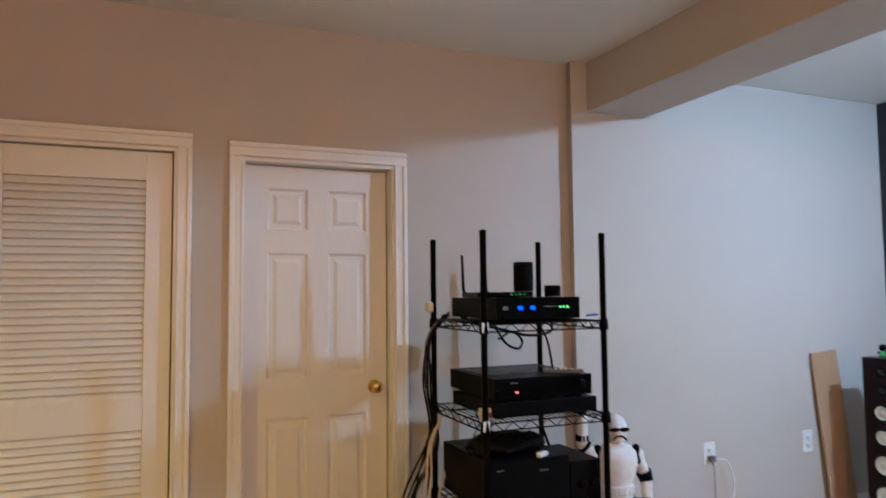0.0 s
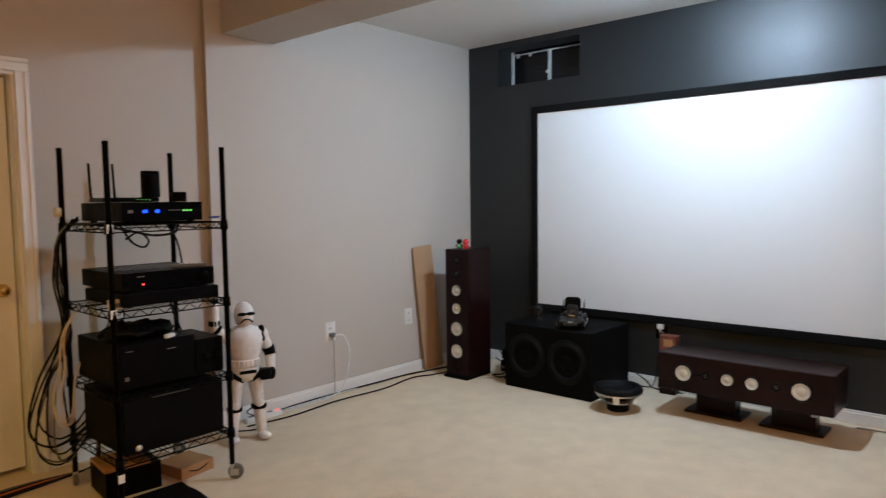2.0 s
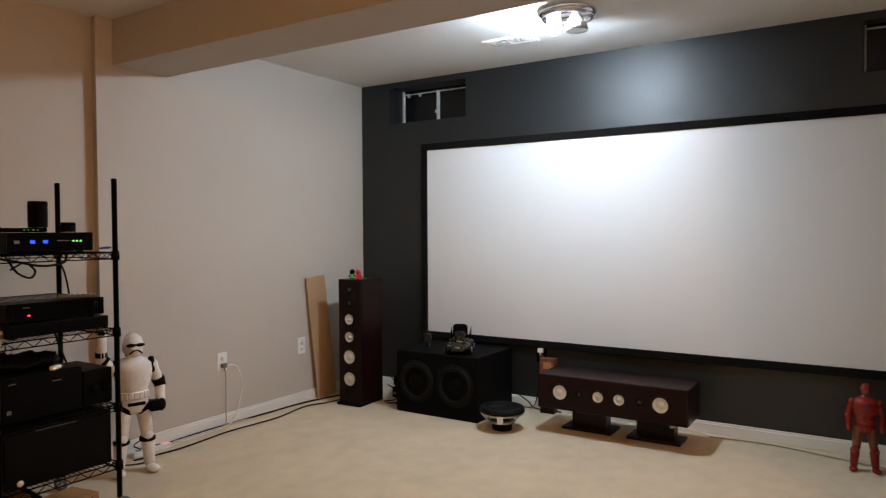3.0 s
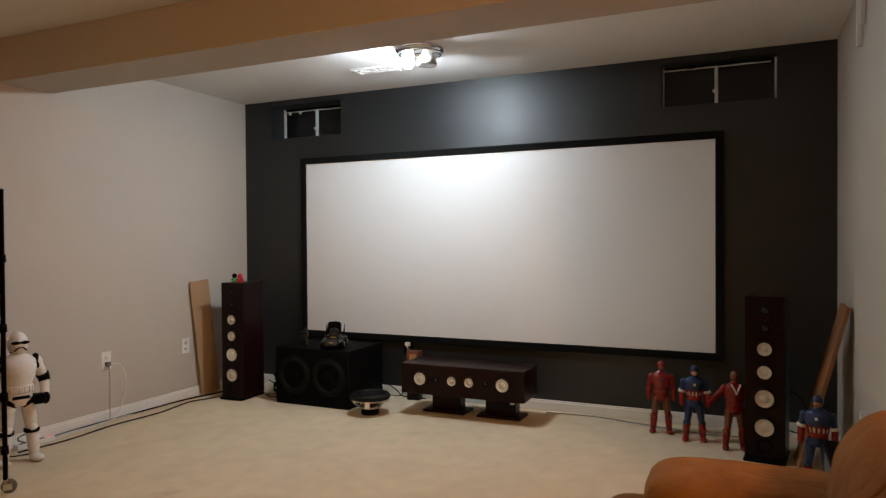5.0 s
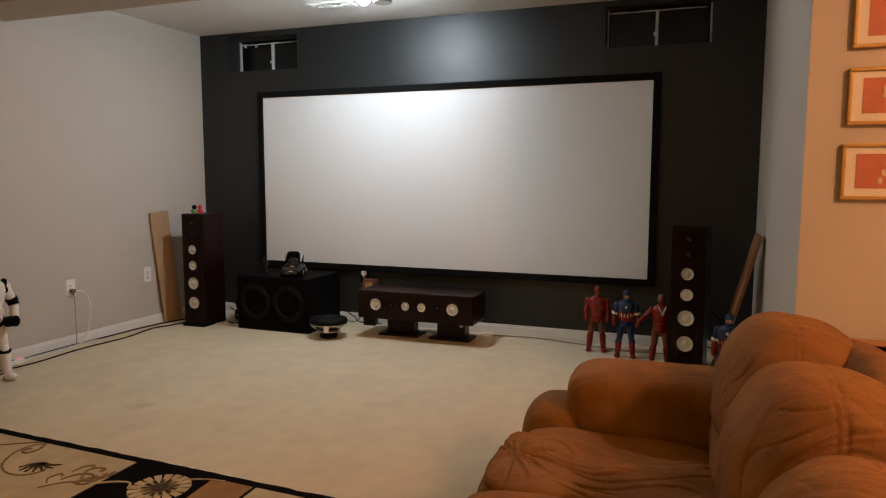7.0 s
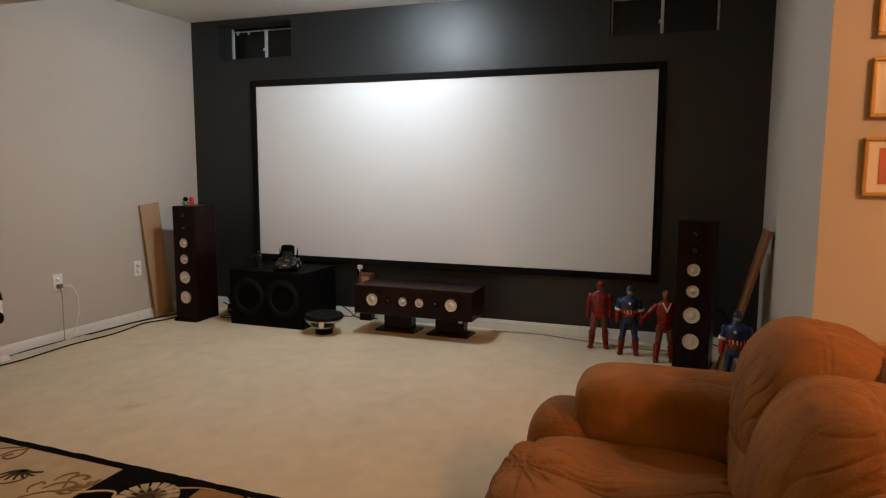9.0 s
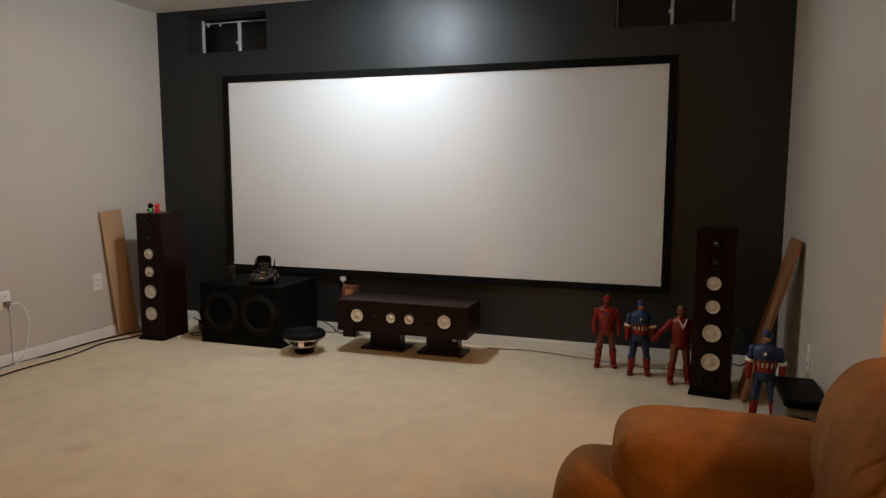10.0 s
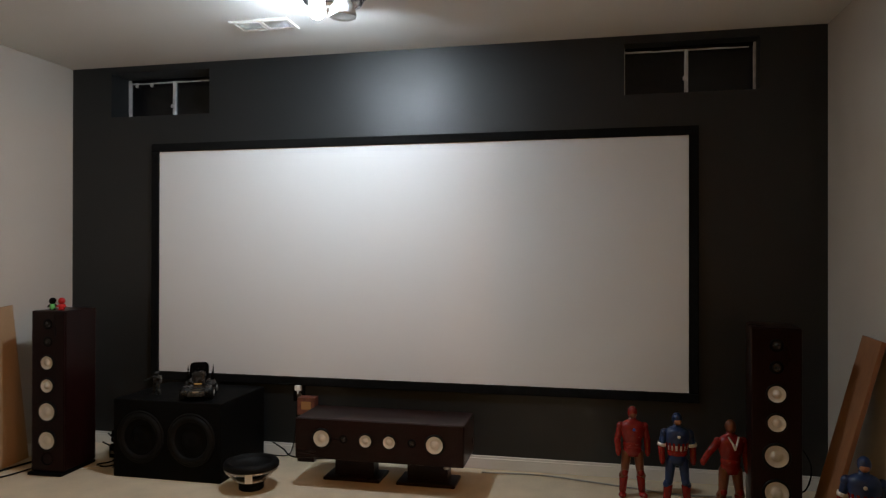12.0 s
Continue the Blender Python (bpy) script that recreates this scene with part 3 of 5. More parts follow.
centre_speaker()

box_red = thing("small_box", pose(4.545, 1.685, 0, 0, 0, 4), "tall narrow reddish printed box standing behind the centre speaker", "box")
block("carton", box_red, CHERRY_TOP, 0, 0.075, -0.055, 0.055, 0.0, 0.2995, 0.003)
block("printed_sleeve", box_red, PHOTO, -0.002, 0.077, -0.057, 0.057, 0.30, 0.408, 0.002)
block("label_strip", box_red, CARDO, -0.0036, -0.0024, -0.034, 0.030, 0.335, 0.385)


# ---- small toys ----
def doll(name, m, height, cols, label, materials, lift=False, hold=False, reach=False, stripes=False, collar=False, spot=None):
    """A plain standing figure in one mesh: cols gives the material slots of legs, boots, torso, belt, sleeve, glove, head and face."""
    bm = bmesh.new()
    c = cols
    for s in (1, -1):
        hip, knee, ankle = (0.0, s * 0.062, 0.49), (-0.012, s * 0.085, 0.27), (0.0, s * 0.105, 0.06)
        rod(bm, hip, knee, 0.056, 0.042, 12, c["leg"], True)
        rod(bm, knee, (ankle[0], ankle[1], 0.22), 0.042, 0.045, 12, c["leg"], True)
        rod(bm, (0.0, s * 0.092, 0.225), ankle, 0.048, 0.038, 12, c["boot"], True)
        ball(bm, (-0.035, s * 0.112, 0.030), 0.075, 0.043, 0.032, c["boot"], 14, -s * 12)
        ball(bm, (-0.040, s * 0.086, 0.27), 0.026, 0.034, 0.038, c["knee"], 10)
        sh = (0.0, s * 0.128, 0.772)
        ball(bm, sh, 0.046, 0.046, 0.048, c["sleeve"], 12)
        if lift and s > 0:
            el, wr = (0.0, s * 0.205, 0.84), (-0.01, s * 0.205, 1.02)
        elif reach and s > 0:
            el, wr = (-0.03, s * 0.235, 0.67), (-0.09, s * 0.32, 0.60)
        else:
            el, wr = (0.005, s * (0.185 if hold else 0.162), 0.63), (-0.040, s * (0.175 if hold else 0.158), 0.49)
        rod(bm, sh, el, 0.040, 0.034, 10, c["sleeve"], True)
        if c["band"] != c["sleeve"]:
            mid = Vector(sh).lerp(Vector(el), 0.72)
            rod(bm, mid, Vector(sh).lerp(Vector(el), 0.95), 0.047, 0.045, 10, c["band"])
        rod(bm, el, wr, 0.037, 0.031, 10, c["glove"], True)
        ball(bm, wr, 0.030, 0.026, 0.040, c["fist"], 10)
    lathe(bm, [(0, 0.44), (0.085, 0.45), (0.105, 0.49), (0.100, 0.53), (0.088, 0.57), (0.093, 0.60), (0.122, 0.68), (0.138, 0.745), (0.128, 0.80), (0.085, 0.832), (0.042, 0.850), (0.040, 0.87), (0, 0.87)],
          Matrix.Diagonal((0.72, 1.0, 1, 1)), 22, c["torso"])
    lathe(bm, [(0.096, 0.545), (0.101, 0.55), (0.101, 0.60), (0.096, 0.605)], Matrix.Diagonal((0.74, 1.0, 1, 1)), 22, c["belt"])
    if stripes:
        for k in range(-3, 4):
            a = k * 0.42
            box(bm, -0.003, 0.003, -0.012, 0.012, 0.0, 0.085, mi=c["stripe"], m=pose(-0.078 * math.cos(a), 0.105 * math.sin(a), 0.60, 0, -10, math.degrees(-a)))
        lathe(bm, [(0.092, 0.595), (0.100, 0.60), (0.117, 0.68), (0.112, 0.69)], Matrix.Diagonal((0.73, 1.0, 1, 1)), 22, c["band"])
    lathe(bm, [(0, 0.455), (0.05, 0.44), (0.088, 0.47), (0.096, 0.50)], Matrix.Diagonal((0.74, 1.0, 1, 1)), 18, c["leg"])
    big = 1.20 if hold else 0.90
    ball(bm, (0, 0, 0.925), 0.070 * big, 0.060 * big, 0.078 * big, c["head"], 18)
    ball(bm, (-0.030 * big, 0, 0.908), 0.042 * big, 0.046 * big, 0.050 * big, c["face"], 14)
    if spot is not None:
        ball(bm, (-0.098, 0, 0.755), 0.006, 0.017, 0.017, spot, 10)
    if collar:
        for q in (1, -1):
            rod(bm, (-0.072, q * 0.052, 0.832), (-0.100, q * 0.022, 0.775), 0.010, 0.010, 8, 2, True)
            rod(bm, (-0.100, q * 0.022, 0.775), (-0.106, 0, 0.715), 0.010, 0.009, 8, 2, True)
    if hold:
        box(bm, -0.125, -0.055, -0.155, -0.080, 0.455, 0.535, 0.012, c["fist"])
        ball(bm, (-0.045, -0.176, 0.485), 0.040, 0.034, 0.050, c["fist"], 12)
        rod(bm, (0.004, -0.180, 0.650), (-0.008, -0.184, 0.612), 0.0415, 0.0415, 12, c["fist"])
        rod(bm, (0.004, 0.206, 0.865), (0.002, 0.206, 0.90), 0.0415, 0.0405, 12, c["fist"])
        for s in (1, -1):
            ball(bm, (-0.079, s * 0.030, 0.938), 0.013, 0.034, 0.013, c["fist"], 12)
            rod(bm, (-0.079, s * 0.042, 0.878), (-0.086, s * 0.017, 0.900), 0.006, 0.005, 8, c["fist"], True)
            rod(bm, (-0.086, s * 0.017, 0.900), (-0.088, 0, 0.903), 0.005, 0.005, 8, c["fist"], True)
            rod(bm, (-0.02, s * 0.118, 0.825), (-0.035, s * 0.122, 0.735), 0.022, 0.018, 8, c["fist"], True)
        for k in range(-3, 4):
            a = k * 0.36
            box(bm, -0.004, 0.004, -0.015, 0.015, 0.552, 0.600, 0.004, c["belt"], m=pose(-0.076 * math.cos(a), 0.104 * math.sin(a), 0, 0, 0, math.degrees(-a)))
        lathe(bm, [(0.040, 0.855), (0.055, 0.86), (0.050, 0.872)], None, 16, c["fist"])
        for s in (1, -1):
            lathe(bm, [(0.048, -0.018), (0.056, -0.012), (0.056, 0.012), (0.048, 0.018)], pose(-0.006, s * 0.088, 0.245), 14, c["fist"])
            lathe(bm, [(0.054, -0.018), (0.066, -0.014), (0.066, 0.014), (0.054, 0.018)], pose(0, s * 0.066, 0.475, s * 35, 0, 0), 14, c["fist"])
        box(bm, -0.078, -0.072, -0.06, 0.06, 0.505, 0.53, 0.003, c["fist"])
    bmesh.ops.transform(bm, matrix=Matrix.Scale(height, 4), verts=bm.verts[:])
    ob = finish(name, bm, materials)
    ob.matrix_basis = m
    return tagged(ob, label, "toy figure", "toy figures in the room")


slots = ("leg", "boot", "knee", "sleeve", "band", "glove", "fist", "torso", "belt", "head", "face", "stripe")


def scheme(text):
    return dict(zip(slots, (int(k) for k in text.split())))


doll("toy_figure", pose(4.355, -0.318, 0, 0, 0, 8), 0.50, scheme("1 0 0 0 0 0 0 0 0 0 1 0"), "red and bronze plastic toy figure standing by the wall", [RED, BRONZE, BLUECAB], spot=2)
doll("toy_figure", pose(4.250, -0.540, 0, 0, 0, 5), 0.50, scheme("0 1 0 0 2 1 1 0 1 0 3 1"), "blue toy figure with red boots and striped waist", [BLUE, RED, TOYWHITE, SKIN], stripes=True, spot=2)
doll("toy_figure", pose(4.145, -0.785, 0, 0, 0, 14), 0.50, scheme("1 0 0 0 0 0 0 0 0 1 1 0"), "red toy figure reaching out an arm, white necklace", [RED, BRONZE, TOYWHITE], reach=True, collar=True)
doll("toy_figure", pose(3.605, -1.203, 0, 0, 0, -14), 0.50, scheme("0 1 0 0 2 1 1 0 1 0 3 1"), "blue toy figure with red boots beside a black box", [BLUE, RED, TOYWHITE, SKIN], stripes=True, spot=2)
doll("toy_figure", pose(2.185, 3.165, 0, 0, 0, 72), 0.785, scheme("0 0 0 0 1 0 1 0 0 0 0 1"), "large white armoured toy figure with black joints, arm raised", [TOYWHITE, BLACKPL], lift=True, hold=True)


def toy_car():
    s = thing("toy_car", pose(4.10, 2.185, 0.462, 0, 0, 24), "black model car with raised canopy on the subwoofer", "toy car")
    bm = bmesh.new()
    box(bm, 0.0, 0.20, -0.062, 0.062, 0.018, 0.062, 0.012, seg=3)
    box(bm, -0.02, 0.09, -0.045, 0.045, 0.022, 0.052, 0.012, seg=3)
    for y in (0.050, -0.050):
        ball(bm, (0.03, y, 0.046), 0.050, 0.026, 0.024, seg=14)
        ball(bm, (0.15, y, 0.052), 0.050, 0.028, 0.030, seg=14)
    box(bm, -0.028, -0.016, -0.040, 0.040, 0.024, 0.040, 0.004)
    part("body", bm, GUNMETAL, s)
    block("nose_vent", s, STEEL, -0.0205, -0.018, -0.014, 0.014, 0.042, 0.050, 0.001)
    for x in (0.025, 0.155):
        for y in (0.066, -0.066):
            bm = bmesh.new()
            lathe(bm, [(0, -0.014), (0.026, -0.014), (0.031, -0.008), (0.031, 0.008), (0.026, 0.014), (0, 0.014)], pose(x, y, 0.031, 90), 18)
            wheel = part("wheel", bm, RUBBER, s)
            bm = bmesh.new()
            lathe(bm, [(0, -0.017), (0.014, -0.017), (0.016, -0.014), (0.016, 0.014), (0.014, 0.017), (0, 0.017)], pose(x, y, 0.031, 90), 14)
            part("hub", bm, STEEL, wheel)
    bm = bmesh.new()
    box(bm, 0.080, 0.104, -0.046, 0.046, 0.105, 0.190, 0.022, seg=4, m=pose(0, 0, 0, 0, 10, 0))
    box(bm, 0.100, 0.112, -0.018, 0.018, 0.060, 0.115, 0.004)
    part("canopy", bm, BLACKGL, s)
    bm = bmesh.new()
    box(bm, 0.075, 0.12, -0.034, 0.034, 0.062, 0.13, 0.012)
    box(bm, 0.068, 0.075, -0.022, 0.022, 0.078, 0.112, 0.003)
    part("cockpit", bm, GUNMETAL, s)
    block("trim_strip", s, GOLD, 0.060, 0.068, -0.018, 0.018, 0.066, 0.074, 0.002)
    for y in (0.056, -0.056):
        bm = bmesh.new()
        rod(bm, (0.14, y, 0.058), (0.165, y * 1.12, 0.150), 0.012, 0.001, 8)
        part("fin", bm, BLACKGL, s)
    s.scale = (1.2, 1.2, 1.2)


toy_car()
doll("toy_figure", pose(4.20, 2.515, 0.462, 0, 0, -20) @ Matrix.Diagonal((1.6, 1.7, 1.0, 1.0)), 0.145, scheme("0 0 0 0 0 0 0 0 0 0 1 0"), "small black toy figure on the subwoofer box", [GUNMETAL, BLACKPL], reach=True)


def chubby(m, head, body, label):
    """A thumb-sized figure with a large round head."""
    bm = bmesh.new()
    ball(bm, (0, 0, 0.055), 0.021, 0.021, 0.021, 0, 14)
    lathe(bm, [(0, 0), (0.014, 0), (0.017, 0.006), (0.018, 0.022), (0.013, 0.036), (0, 0.038)], None, 14, 1)
    for q in (1, -1):
        rod(bm, (0, q * 0.015, 0.030), (-0.010, q * 0.024, 0.020), 0.006, 0.005, 8, 0, True)
        ball(bm, (-0.008, q * 0.010, 0.005), 0.012, 0.008, 0.005, 0, 10)
    ob = finish("toy_figure", bm, [head, body])
    ob.matrix_basis = m
    tagged(ob, label, "toy figure", "toy figures in the room")


chubby(pose(4.05, 3.128, 0.985, 0, 0, 30), BLACKGL, GREEN, "tiny black and green toy figure on a speaker")
chubby(pose(4.06, 3.073, 0.985, 0, 0, 30), BRIGHTRED, BRIGHTRED, "tiny bright red toy figure on a speaker")


# ---- boards, outlets and cords ----
def board(name, foot, top, width, thick, material, label, category="board", turn=None):
    """A board that leans from its foot to its top; turn: the way of its width in the plan."""
    a, b = Vector(foot), Vector(top)
    up = (b - a).normalized()
    wide = Vector((math.cos(radians(turn)), math.sin(radians(turn)), 0))
    wide = (wide - wide.dot(up) * up).normalized()
    out = up.cross(wide)
    bm = bmesh.new()
    box(bm, -width / 2, width / 2, -thick / 2, thick / 2, 0, (b - a).length, 0.002)
    bmesh.ops.transform(bm, matrix=Matrix((wide, out, up)).transposed().to_4x4(), verts=bm.verts[:])
    ob = finish(name, bm, material)
    low = min(v.co.z for v in ob.data.vertices)
    ob.matrix_basis = pose(a.x, a.y, a.z - low)
    return tagged(ob, label, category, "leaning boards")


board("cardboard_strip", (4.100, 3.448, 0), (4.000, 3.478, 0.985), 0.19, 0.012, CARD, "tall strip of brown cardboard leaning on the wall", "cardboard", turn=-9)
board("plank", (3.970, -1.128, 0), (3.944, -1.368, 0.940), 0.185, 0.022, PLANK, "wide reddish wooden board leaning on the wall in the corner", "board", turn=5)


def outlet(m, label, plate=WHITEPL, face=GREYPL):
    """A duplex wall outlet; local -y is its front."""
    s = thing("wall_outlet", m, label, "outlet", "wall outlets")
    block("cover_plate", s, plate, -0.042, 0.042, -0.006, 0.0, -0.066, 0.066, 0.003)
    for z in (0.024, -0.024):
        bm = bmesh.new()
        lathe(bm, [(0, 0), (0.017, 0), (0.017, 0.0025), (0, 0.0025)], along((0, -0.006, z), (0, -1, z)), 20)
        sock = part("socket", bm, WHITEPL if plate is WHITEPL else GREYPL, s)
        for x in (-0.006, 0.006):
            block("slot", sock, BLACKPL, x - 0.0012, x + 0.0012, -0.0092, -0.0086, z - 0.005, z + 0.005)
    return s


outlet(pose(3.085, NORTH, 0.45), "white duplex wall outlet with two plugs in it")
outlet(pose(3.868, NORTH, 0.45), "white wall outlet plate beside leaning cardboard")
outlet(pose(3.575, SOUTH, 0.37, 0, 0, 180), "white wall outlet plate low on the side wall")
outlet(pose(EAST, 1.778, 0.425, 0, 0, -90), "black wall outlet with a white plug-in adapter", BLACKPL)


def plug(m, material, label, r=0.02):
    s = thing("plug", m, label, "plug")
    block("body", s, material, -r, r, -0.036, -0.0095, -r * 0.8, r * 0.8, 0.005)
    bm = bmesh.new()
    rod(bm, (0, -0.030, -r * 0.8), (0, -0.032, -r * 0.8 - 0.02), 0.006, 0.004, 8)
    part("strain_relief", bm, material, s)


plug(pose(3.085, NORTH, 0.426), GREYPL, "grey plug in the wall outlet")
plug(pose(EAST, 1.778, 0.450, 0, 0, -90), WHITEPL, "white adapter in the black wall outlet", 0.022)


def cord(pts, r, material, label, group="cords", n=8):
    bm = bmesh.new()
    tube(bm, pts, r, 6, n)
    return tagged(finish("cord", bm, material), label, "cable", group)


N = NORTH
cord([(3.085, N - 0.034, 0.40), (3.085, N - 0.04, 0.30), (3.078, N - 0.045, 0.12), (3.06, N - 0.055, 0.02), (2.95, N - 0.06, 0.006)], 0.0035, PALECORD, "pale grey power cord hanging from the wall outlet")
cord([(3.10, N - 0.034, 0.425), (3.17, N - 0.045, 0.41), (3.215, N - 0.05, 0.30), (3.19, N - 0.05, 0.14), (3.12, N - 0.06, 0.03), (2.95, N - 0.075, 0.006), (2.70, N - 0.085, 0.006), (2.5, N - 0.13, 0.01)], 0.004, WHITEPL, "white power cord hanging from the wall outlet")
cord([(2.36, N - 0.10, 0.008), (2.7, N - 0.045, 0.012), (3.1, N - 0.04, 0.012), (3.5, N - 0.05, 0.010), (3.75, N - 0.06, 0.010), (4.0, N - 0.10, 0.008), (4.25, N - 0.16, 0.007)], 0.006, RUBBER, "black speaker cable along the baseboard")
cord([(2.3, N - 0.16, 0.008), (2.6, N - 0.20, 0.007), (3.0, N - 0.17, 0.007), (3.4, N - 0.20, 0.007), (3.75, N - 0.15, 0.007), (3.95, N - 0.22, 0.007), (4.4, N - 0.3, 0.007)], 0.005, RUBBER, "black cable lying on the carpet")
cord([(2.45, N - 0.12, 0.02), (2.55, N - 0.06, 0.010), (2.9, N - 0.055, 0.010), (3.3, N - 0.045, 0.010), (3.6, N - 0.05, 0.008)], 0.004, WHITEPL, "white cable along the baseboard")
cord([(2.15, N - 0.10, 0.01), (2.25, N - 0.22, 0.008), (2.36, N - 0.24, 0.008), (2.42, N - 0.16, 0.03), (2.40, N - 0.10, 0.09), (2.36, N - 0.07, 0.06), (2.45, N - 0.10, 0.012)], 0.004, RUBBER, "black cord looped on the carpet")
cord([(4.36, 3.02, 0.10), (4.33, 2.92, 0.07), (4.28, 2.88, 0.012), (4.20, 2.93, 0.008), (4.18, 2.84, 0.008), (4.30, 2.76, 0.02), (4.45, 2.74, 0.03)], 0.005, RUBBER, "black cable between speaker and subwoofer")
cord([(4.36, 2.98, 0.16), (4.40, 2.90, 0.05), (4.34, 2.80, 0.01), (4.24, 2.75, 0.008), (4.17, 2.80, 0.008)], 0.005, RUBBER, "black cable curled on the carpet")
cord([(4.1, 2.98, 0.006), (4.2, 2.88, 0.006), (4.32, 2.86, 0.006), (4.42, 2.95, 0.006)], 0.004, WHITEPL, "white cable curled on the carpet")
cord([(EAST - 0.03, 1.778, 0.36), (EAST - 0.035, 1.785, 0.25), (EAST - 0.04, 1.80, 0.10), (EAST - 0.06, 1.83, 0.02), (EAST - 0.05, 1.95, 0.008)], 0.004, RUBBER, "black cord hanging from the outlet")
cord([(EAST - 0.10, 1.92, 0.11), (EAST - 0.07, 1.86, 0.06), (EAST - 0.06, 1.80, 0.012), (EAST - 0.05, 1.6, 0.008)], 0.005, RUBBER, "black cable behind the subwoofer")
cord([(EAST - 0.10, 0.55, 0.007), (EAST - 0.08, 0.2, 0.007), (EAST - 0.14, -0.1, 0.007), (EAST - 0.20, -0.35, 0.007), (EAST - 0.25, -0.60, 0.007), (EAST - 0.22, -0.85, 0.007)], 0.005, PALECORD, "pale grey speaker cable along the baseboard")
cord([(4.27, -1.0, 0.30), (4.30, -1.12, 0.36), (4.28, -1.20, 0.25), (4.26, -1.16, 0.12), (4.27, -1.05, 0.14)], 0.004, RUBBER, "thin black cable looped behind a speaker")

strip = thing("power_strip", pose(2.46, N - 0.09, 0), "white power strip with a red switch light", "power strip")
block("body", strip, WHITEPL, -0.13, 0.13, -0.025, 0.025, 0, 0.034, 0.006)
for k in range(4):
    block("socket", strip, GREYPL, -0.10 + 0.045 * k, -0.07 + 0.045 * k, -0.012, 0.012, 0.034, 0.036, 0.0005)
block("switch", strip, LEDR, 0.096, 0.108, -0.005, 0.005, 0.034, 0.039, 0.002, "glowing red switch")

clutter = thing("power_adapter", pose(4.41, 2.93, 0), "black power adapter stacked on another", "adapter")
block("lower_brick", clutter, BLACKGL, -0.06, 0.05, -0.05, 0.04, 0, 0.09, 0.01)
block("upper_brick", clutter, BLACKGL, -0.03, 0.05, -0.03, 0.05, 0.0905, 0.17, 0.012)
block("vent_plate", clutter, STEEL, -0.065, -0.0605, -0.02, 0.02, 0.03, 0.05, 0.001)


def black_box():
    s = thing("storage_bin", pose(3.185, -1.295, 0), "black lidded bin with grey side against the wall", "bin")
    bm = bmesh.new()
    box(bm, -0.19, 0.19, -0.092, 0.084, 0.0, 0.285, 0.025, seg=4)
    part("body", bm, GREYPL, s)
    bm = bmesh.new()
    box(bm, -0.198, 0.198, -0.098, 0.092, 0.286, 0.322, 0.016, seg=4)
    part("lid", bm, BLACKPL, s)
    block("front_panel", s, BLACKGL, -0.198, -0.1905, -0.01, 0.070, 0.02, 0.25, 0.003)


black_box()


# ---- ceiling ----
def ceiling_light():
    s = thing("ceiling_light", pose(3.66, 1.165, CZ), "round chrome flush ceiling light, one bulb lit and one dark", "ceiling light")
    bm = bmesh.new()
    lathe(bm, [(0.155, 0.0), (0.165, -0.006), (0.168, -0.018), (0.160, -0.028), (0.146, -0.038), (0.134, -0.040), (0.130, -0.032), (0.124, -0.012), (0.0, -0.008), (0.0, -0.0005), (0.155, -0.0005)], None, 48)
    part("ring", bm, CHROME, s, "stepped chrome ring")
    bm = bmesh.new()
    lathe(bm, [(0.144, -0.0385), (0.150, -0.043), (0.146, -0.050), (0.138, -0.050), (0.135, -0.0405)], None, 48)
    part("trim_ring", bm, CHROME, s)
    bm = bmesh.new()
    lathe(bm, [(0.016, -0.010), (0.026, -0.018), (0.034, -0.040), (0.040, -0.082), (0.038, -0.112), (0.023, -0.132), (0, -0.138)], pose(-0.03, 0.072, 0), 24)
    part("lit_bulb", bm, BULB, s, "glowing cool white bulb")
    bm = bmesh.new()
    lathe(bm, [(0.020, -0.010), (0.040, -0.040), (0.060, -0.074), (0.069, -0.112), (0.065, -0.120), (0.054, -0.113), (0.0, -0.104)], pose(0.022, -0.044, 0), 16, smooth=False)
    part("dark_bulb", bm, STEEL, s, "unlit faceted reflector bulb")


ceiling_light()


def ceiling_vent():
    s = thing("ceiling_vent", pose(4.03, 1.72, CZ), "white slotted metal ceiling vent", "vent")
    w, h = 0.085, 0.175
    for r in ((-w, w, h - 0.022, h), (-w, w, -h, -h + 0.022), (-w, -w + 0.022, -h + 0.022, h - 0.022), (w - 0.022, w, -h + 0.022, h - 0.022), (-w + 0.022, w - 0.022, -0.009, 0.009)):
        block("frame_bar", s, TRIM, *r, -0.012, -0.0005, 0.002)
    block("backing", s, BLACKPL, -w + 0.020, w - 0.020, -h + 0.020, h - 0.020, -0.003, -0.001)
    bm = bmesh.new()
    box(bm, -w + 0.022, w - 0.022, -0.0045, 0.0045, -0.0012, 0.0012)
    first = part("slat", bm, TRIM, s)
    ys = [0.017 + 0.0125 * k for k in range(11)] + [-0.017 - 0.0125 * k for k in range(11)]
    first.matrix_basis = pose(0, ys[0], -0.008, 35)
    for y in ys[1:]:
        again(first, s, pose(0, y, -0.008, 35))


ceiling_vent()

bracket = thing("wall_bracket", pose(3.55, SOUTH, CZ), "white bracket hanging from the ceiling corner", "bracket")
block("strip", bracket, WHITEPL, -0.012, 0.012, 0.004, 0.030, -0.33, -0.001, 0.004)
block("strip", bracket, WHITEPL, -0.11, -0.09, 0.004, 0.030, -0.25, -0.001, 0.004)


# ---- equipment rack ----
RACK = pose(1.290, 2.742, 0, 0, 0, 0)
RW, RD = 0.538, 0.505
SHELVES = (1.266, 0.896, 0.530, 0.246)


